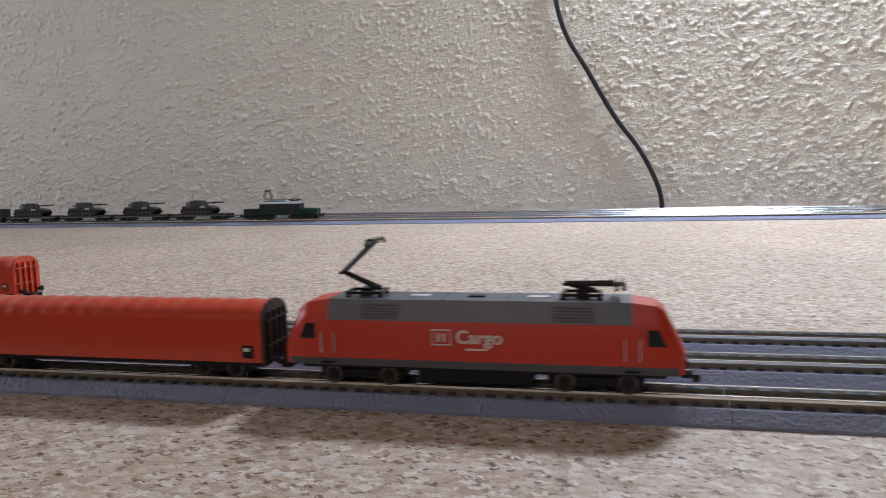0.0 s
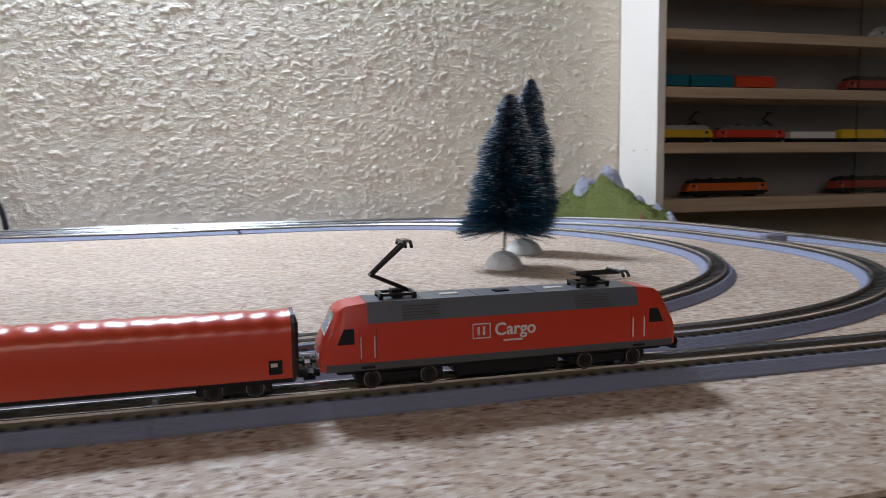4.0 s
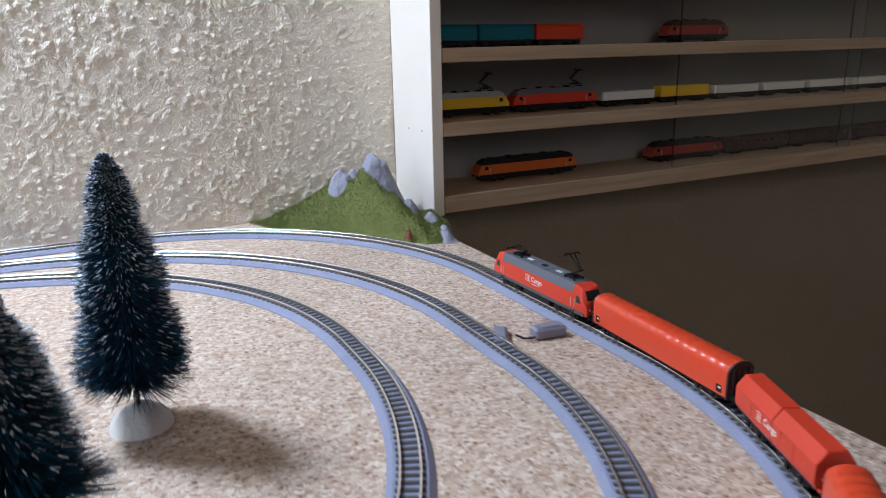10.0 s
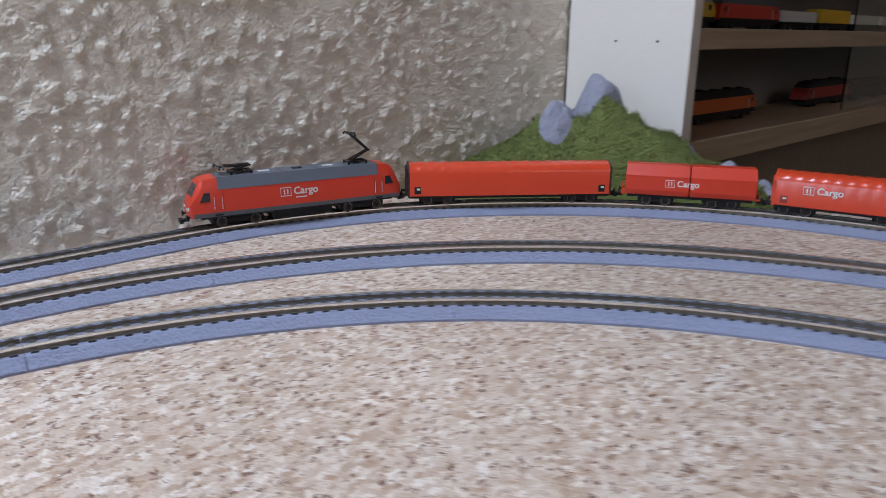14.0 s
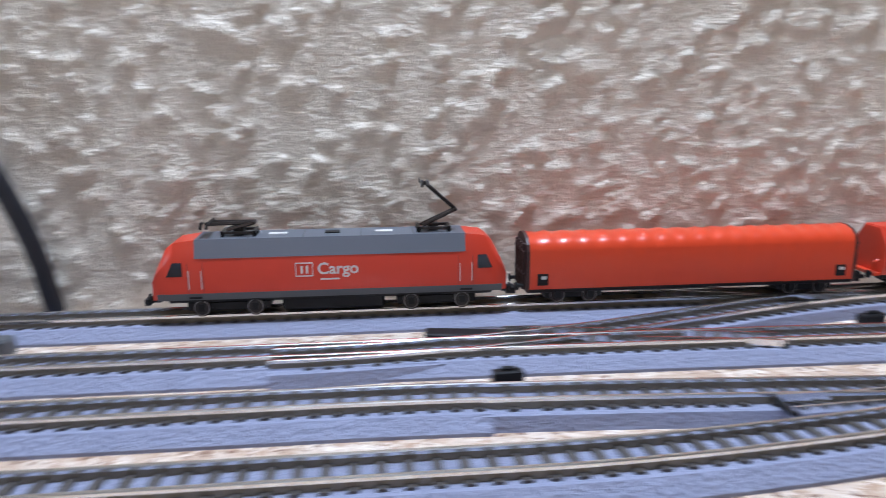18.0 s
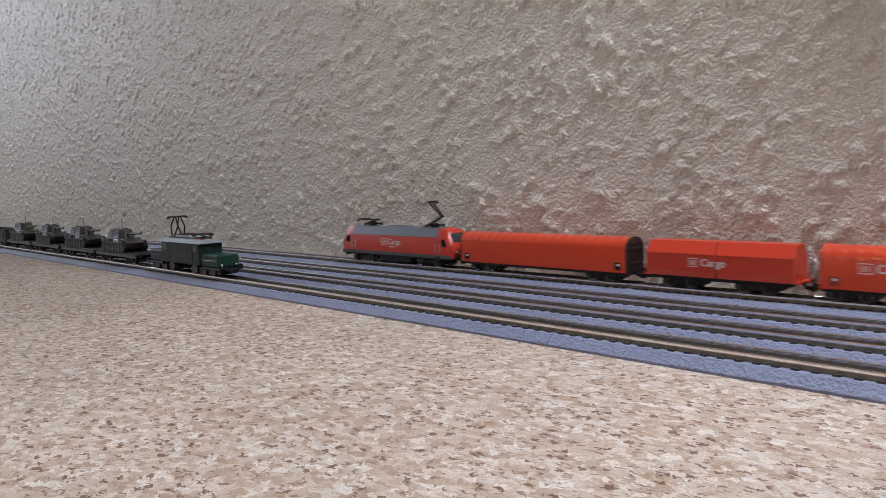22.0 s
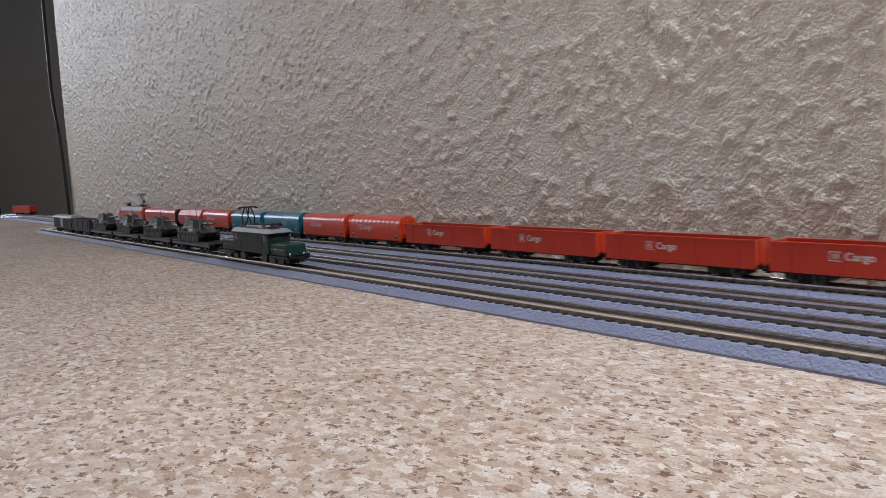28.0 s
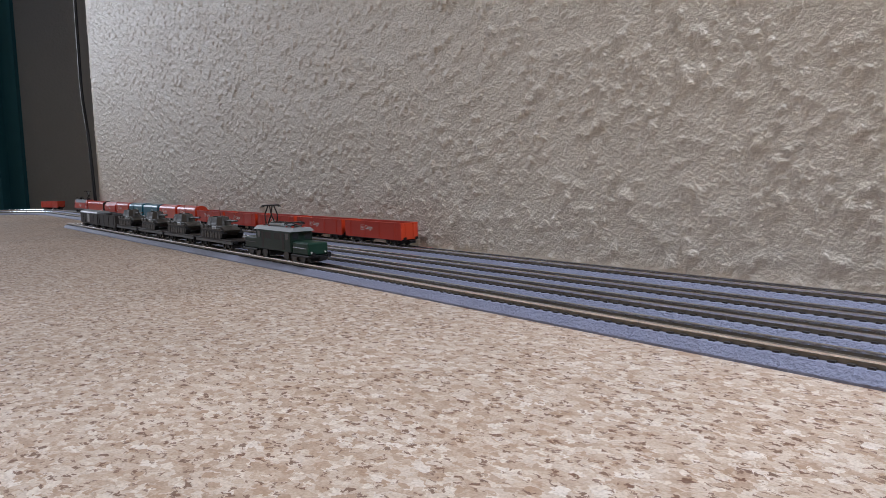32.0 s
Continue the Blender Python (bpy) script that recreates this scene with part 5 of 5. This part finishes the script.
def mountain():
    o = tagged(new("model_hill"), "grassy model hill with lilac grey rock peaks in the corner", "model hill")
    xs, ys = np.arange(0.474, 0.5975, 0.0011), np.arange(-0.163, WALL - 0.002, 0.0011)
    X, Y = np.meshgrid(xs, ys, indexing="ij")
    rough = np.array([[noise.noise(Vector((x * 75, y * 75, 3.0))) + 0.5 * noise.noise(Vector((x * 190, y * 190, 5.0))) for y in ys] for x in xs])
    edge = ((0.474, -0.018), (0.485, -0.0440), (0.503, -0.0660), (0.538, -0.0930), (0.560, -0.1320), (0.574, -0.1540), (0.588, -0.1580), (0.598, -0.1500))
    front = np.interp(X, [e[0] for e in edge], [e[1] for e in edge])
    d = np.maximum(Y - front, 0)
    # rock domes: centre, reach and height
    domes = ((0.5670, -0.0700, 0.0260, 0.0240, 0.0555), (0.5410, -0.0640, 0.0200, 0.0190, 0.0465), (0.5550, -0.0560, 0.0260, 0.0200, 0.0420), (0.5220, -0.0450, 0.0200, 0.0140, 0.0220), (0.5780, -0.1120, 0.0120, 0.0160, 0.0255), (0.5870, -0.1320, 0.0100, 0.0130, 0.0190), (0.5905, -0.1480, 0.0070, 0.0100, 0.0110))
    rock = np.full(X.shape, -0.004)
    for cx, cy, rx, ry, h in domes:
        r2 = ((X - cx) / rx) ** 2 + ((Y - cy) / ry) ** 2
        top = h * (1.12 * np.exp(-1.15 * r2 ** 1.05) - 0.12) * (1 + 0.13 * rough)
        rock = np.maximum(rock, top - (0.05 * np.exp(-d / 0.010) if h > 0.02 and cy > -0.1 else 0))
    side = np.clip((X - 0.484) / 0.054, 0.0, 1.0) ** 1.4 * (1 - 0.6 * np.clip((X - 0.558) / 0.020, 0, 1))
    turf = 0.0430 * (1 - np.exp(-d / 0.0165)) * side * np.exp(-np.maximum(d - 0.034, 0) / 0.03)
    turf = turf + 0.006 * np.exp(-((X - 0.5525) / 0.0060) ** 2 - ((Y + 0.0820) / 0.012) ** 2)
    turf = np.where(d > 0, turf * (1 + 0.16 * rough) + 0.0006, -0.001)
    part("rock", height_skin(rock, xs, ys, rock > 0.0), ROCK, o, "smooth lilac grey rock", True)
    grassy = (d > 0) & (turf > rock - 0.002)
    part("turf", height_skin(turf, xs, ys, grassy), GRASS, o, smooth=True)
    spots = np.argwhere((d > 0) & (turf > rock + 0.0004))
    rng = random.Random(4)
    co, faces = [], []
    for _ in range(17000):
        i, q = spots[rng.randrange(len(spots))]
        p = Vector((X[i, q] + rng.gauss(0, 0.0007), Y[i, q] + rng.gauss(0, 0.0007), turf[i, q]))
        a = rng.random() * 6.28
        t = Vector((math.cos(a), math.sin(a), 0)) * 0.00026
        tip = p + Vector((rng.gauss(0, 0.0008), rng.gauss(0, 0.0008), 0.0010 + rng.random() * 0.0020))
        n = len(co)
        co += [tuple(p - t), tuple(p + t), tuple(tip)]
        faces.append((n, n + 1, n + 2))
    me = bpy.data.meshes.new("grass_blades")
    me.from_pydata(co, [], faces)
    me.materials.append(GRASS)
    ob = new("grass_blades", me)
    ob.parent, ob["kind"] = o, "stuff"


mountain()
bm = bmesh.new()
lathe(bm, [(0.0018, 0.0), (0.0020, 0.003), (0.0013, 0.0052), (0.0009, 0.0058), (0.0012, 0.0068), (0.0002, 0.0078)], 10)
fig = part("figurine", bm, mat("reddish_brown_paint", (0.30, 0.08, 0.05), 0.5, vary=0.5, scale=500), smooth=True)
fig.matrix_basis = pose(0.5640, -0.1430, 0.0030)
tagged(fig, "tiny reddish figurine at the foot of the hill", "figurine")


def hanging_cable(pts, r, label):
    cu = bpy.data.curves.new("cable", "CURVE")
    cu.dimensions, cu.bevel_depth, cu.bevel_resolution = "3D", r, 3
    sp = cu.splines.new("BEZIER")
    sp.bezier_points.add(len(pts) - 1)
    for b, p in zip(sp.bezier_points, pts):
        b.co, b.handle_left_type, b.handle_right_type = p, "AUTO", "AUTO"
    cu.materials.append(CABLE)
    tagged(new("cable", cu), label, "cable", "hanging cables")


CABLE_Y = WALL - 0.0060
hanging_cable([(-0.0190, WALL - 0.004, 0.0030), (-0.0215, CABLE_Y, 0.0200), (-0.0290, CABLE_Y, 0.0400), (-0.0420, CABLE_Y, 0.0640), (-0.0630, CABLE_Y, 0.0930), (-0.0900, CABLE_Y, 0.140), (-0.1130, CABLE_Y, 0.182), (-0.1230, CABLE_Y, 0.225), (-0.1270, CABLE_Y, 0.30), (-0.1300, CABLE_Y, 0.46)], 0.0024, "black cable hanging down the wallpaper")
hanging_cable([(WEST, CABLE_Y, 0.002), (WEST - 0.006, CABLE_Y, 0.060), (WEST - 0.016, CABLE_Y, 0.120), (WEST - 0.036, CABLE_Y, 0.185), (WEST - 0.036, CABLE_Y, 0.25), (WEST - 0.034, CABLE_Y, 0.40)], 0.0024, "black cable hanging beside the far corner")

# ---- the wall cabinet ----
SHELF_TOPS = (0.0186, 0.0737, 0.1272, 0.1819, 0.2360, 0.2900)


def cabinet():
    o = tagged(new("display_cabinet"), "white and pine wall cabinet full of model trains", "display cabinet")
    o.matrix_basis = pose(EAST - 0.611 * 1.08, WALL, 0) @ Matrix.Scale(1.08, 4)
    boxpart("side_panel", WHITE_PAINT, o, (0.6110, 0.6200, -0.0725, -0.001, 0.004, 0.36), 0.0004)
    boxpart("side_panel", PINE, o, (1.556, 1.568, -0.0725, -0.001, 0.004, 0.36), 0.0004)
    boxpart("back_panel", BACKBOARD, o, (0.6200, 1.556, -0.006, -0.001, 0.006, 0.36))
    for k, z in enumerate(SHELF_TOPS):
        boxpart("shelf", PINE, o, (0.6204, 1.5556, -0.0722, -0.0062, z - (0.0132 if k == 0 else 0.0102), z), 0.0004)
    for y in (-0.031, -0.055):
        quick("nail", DARKMETAL, o, lambda bm: tube(bm, [(0.6106, y, 0.0672), (0.6113, y, 0.0672)], 0.0006, 8))
    for x0, x1, y in ((0.855, 1.10, -0.064), (1.085, 1.552, -0.060)):
        p = boxpart("sliding_pane", GLASS, o, (x0, x1, y - 0.0006, y + 0.0006, 0.0190, 0.34), 0, "clear sliding glass pane")
        p.visible_shadow = False
    boxpart("top_panel", PINE, o, (0.6110, 1.568, -0.0725, -0.001, 0.36, 0.372), 0.0004)


cabinet()


def shelf_vehicle(kind, x0, x1, shelf, body, roof, label, y=-0.034):
    """A vehicle parked on a cabinet shelf."""
    half = (x1 - x0) / 2
    o = tagged(new("model_" + kind), label, "model " + kind, "trains in the cabinet")
    o.matrix_basis = pose(EAST + ((x0 + x1) / 2 - 0.611) * 1.08, y * 1.08 + WALL, SHELF_TOPS[shelf] * 1.08) @ Matrix.Scale(1.08, 4)
    w = 0.0062
    if kind == "locomotive":
        bm = bmesh.new()
        loft(bm, [[(x, -w, 0.0058), (x, w, 0.0058), (x, w, t), (x, -w, t)] for x, t in ((-half, 0.0095), (-half + 0.003, 0.0142), (-half + 0.006, 0.0146), (half - 0.006, 0.0146), (half - 0.003, 0.0142), (half, 0.0095))])
        part("body", bm, body, o)
        bm = bmesh.new()
        loft(bm, [[(x, -w * 0.98, 0.0145), (x, w * 0.98, 0.0145), (x, w * 0.72, t), (x, -w * 0.72, t)] for x, t in ((-half + 0.004, 0.0166), (-half + 0.009, 0.0190), (half - 0.009, 0.0190), (half - 0.004, 0.0166))])
        rf = part("roof", bm, roof, o)
        for k in range(5):
            x = -half + 0.014 + k * (2 * half - 0.028) / 4
            boxpart("roof_fitting", BLACK, rf, (x - 0.0018, x + 0.0018, -0.0022, 0.0022, 0.0189, 0.0198 + 0.0005 * (k % 2)), 0.0002)
        for e in (-1, 1):
            for sgn in (-1, 1):
                boxpart("side_window", GLASSBLACK, o, (e * (half - 0.0075) - 0.0016, e * (half - 0.0075) + 0.0016, min(sgn * w, sgn * (w + 0.0001)), max(sgn * w, sgn * (w + 0.0001)), 0.0104, 0.0132))
                boxpart("handrail", WHITEPRINT, o, (e * (half - 0.0112) - 0.0001, e * (half - 0.0112) + 0.0001, min(sgn * w, sgn * (w + 0.0002)), max(sgn * w, sgn * (w + 0.0002)), 0.0064, 0.0120))
        for sgn in (-1, 1):
            boxpart("sill", BLACK, o, (-half + 0.0005, half - 0.0005, min(sgn * w, sgn * (w + 0.0001)), max(sgn * w, sgn * (w + 0.0001)), 0.0040, 0.0066))
    elif kind == "covered_wagon":
        bm = bmesh.new()
        steps = 20
        loft(bm, [[(-half + 0.0008 + (2 * half - 0.0016) * k / steps, y, z + (0.00018 if k % 2 else 0)) for y, z in arch(w, 0.0050, 0.0138, 0.0172)] for k in range(steps + 1)])
        part("tarpaulin", bm, body, o)
        for e in (-1, 1):
            boxpart("end_wall", roof, o, (min(e * (half - 0.0008), e * half), max(e * (half - 0.0008), e * half), -w * 0.9, w * 0.9, 0.0046, 0.0150), 0.0002)
    elif kind == "coach":
        bm = bmesh.new()
        loft(bm, [[(x, y, z) for y, z in arch(w, 0.0042, 0.0142, 0.0176)] for x in (-half + 0.0004, half - 0.0004)])
        part("body", bm, body, o, smooth=True)
        for k in range(max(2, int(half / 0.005))):
            xx = -half + 0.005 + k * (2 * half - 0.01) / max(1, int(half / 0.005) - 1)
            boxpart("window", GLASSBLACK, o, (xx - 0.0014, xx + 0.0014, -w - 0.0001, -w, 0.0098, 0.0128))
    else:
        boxpart("deck", BLACK, o, (-half + 0.0004, half - 0.0004, -w, w, 0.0042, 0.0056))
        boxpart("load", body, o, (-half + 0.003, half - 0.003, -w * 0.94, w * 0.94, 0.0056, 0.0152 if body is YELLOW else 0.0128), 0.0003)
    boxpart("underframe", BLACK, o, (-half + 0.003, half - 0.003, -0.0045, 0.0045, 0.0018, 0.0043))
    for x in (-half * 0.6, half * 0.6):
        for dx in (-0.004, 0.004):
            quick("wheel", DARKMETAL, o, lambda bm: wheel_disc(bm, x + dx, -0.0048, 0.0048, 0.0021, 0.0021, 10))
    return o


def stock():
    V = shelf_vehicle
    V("locomotive", 0.668, 0.767, 0, ORANGE, BLACK, "orange and black diesel locomotive on the bottom shelf")
    V("locomotive", 0.853, 0.943, 0, BROWNRED, BLACK, "red locomotive heading a rake of dark coaches")
    for k in range(6):
        V("coach", 0.946 + k * 0.092, 1.036 + k * 0.092, 0, BROWNEND, BLACK, "dark brown passenger coach on the bottom shelf")
    p = V("locomotive", 0.624, 0.697, 1, YELLOW, SILVER, "yellow electric locomotive on the second shelf")
    pantograph(p, 0.018, 0.0205, True)
    q = V("locomotive", 0.701, 0.786, 1, RED, ROOFGREY, "red electric locomotive on the second shelf")
    pantograph(q, 0.024, 0.0205, True)
    for k in range(10):
        x = 0.791 + k * 0.0665
        V("container_wagon", x, x + 0.064, 1, YELLOW if k == 1 else WHITEPRINT, BLACK, "flat wagon with a yellow container" if k == 1 else "flat wagon with a pale container")
    V("coach", 1.462, 1.540, 1, BROWNRED, BROWNRED, "red coach at the end of the second shelf")
    V("covered_wagon", 0.622, 0.668, 2, TEAL, TEAL, "teal covered wagon on the third shelf")
    V("covered_wagon", 0.670, 0.721, 2, TEAL, TEAL, "teal covered wagon on the third shelf")
    V("covered_wagon", 0.723, 0.771, 2, RED2, RED2, "orange-red covered wagon on the third shelf")
    V("locomotive", 0.863, 0.937, 2, BROWNRED, BROWNEND, "dark red locomotive on the third shelf")
    V("container_wagon", 1.36, 1.42, 2, PINE, BLACK, "flat wagon with a wooden load")
    V("locomotive", 0.900, 0.985, 3, SILVER, GREYPL, "silver grey railcar on the fourth shelf")
    for k in range(6):
        V("coach", 0.988 + k * 0.085, 1.071 + k * 0.085, 3, GREYPL, GREYPL, "grey railcar coach on the fourth shelf")


stock()

# curtain in the far recess
bm = bmesh.new()
loft(bm, [[(-2.18 + 0.012 * math.sin(k * 1.25), 0.037 - k * 0.010, -0.70), (-2.18 + 0.012 * math.sin(k * 1.25), 0.037 - k * 0.010, 1.75), (-2.195 + 0.012 * math.sin(k * 1.25), 0.037 - k * 0.010, 1.75), (-2.195 + 0.012 * math.sin(k * 1.25), 0.037 - k * 0.010, -0.70)] for k in range(27)])
tagged(part("curtain", bm, CURTAIN, smooth=True), "dark teal curtain hanging in folds", "curtain")

# ---- what moves ----
ODO = along(OUTER)
# way of the locomotive along the outer loop: seconds, metres
WAY = [(0.0, 1.2700), (1.0, 1.3605), (2.0, 1.4490), (2.5, 1.4890), (4.5, 1.6625), (6.0, 1.791), (9.0, 2.068), (11.0, 2.237), (12.0, 2.326), (13.5, 2.458), (15.5, 2.6165), (16.0, 2.662), (17.0, 2.7580), (18.0, 2.85), (19.0, 2.9405), (20.0, 3.0305), (21.0, 3.121), (28.0, 3.7565), (32.0, 4.1265)]


def way_at(t):
    for (t0, s0), (t1, s1) in zip(WAY, WAY[1:]):
        if t <= t1:
            return s0 + (s1 - s0) * (t - t0) / (t1 - t0)
    return WAY[-1][1]


def place(s):
    """The point at s metres along the outer loop; before its start the front straight goes on."""
    if s <= 0:
        return OUTER[0][0] + s, OUTER[0][1]
    lo, hi = 0, len(ODO) - 1
    while hi - lo > 1:
        mid = (lo + hi) // 2
        lo, hi = (mid, hi) if ODO[mid] <= s else (lo, mid)
    w = (s - ODO[lo]) / (ODO[hi] - ODO[lo])
    return OUTER[lo][0] + w * (OUTER[hi][0] - OUTER[lo][0]), OUTER[lo][1] + w * (OUTER[hi][1] - OUTER[lo][1])


def motions():
    for ob, behind, reach in TRAIN:
        rows = []
        for k in range(65):
            t = k * 0.5
            s = way_at(t) - behind
            a, b = place(s - reach), place(s + reach)
            rows.append((t, pose((a[0] + b[0]) / 2, (a[1] + b[1]) / 2, 0, 0, 0, math.degrees(math.atan2(b[1] - a[1], b[0] - a[0])))))
        walk(ob, rows)


motions()
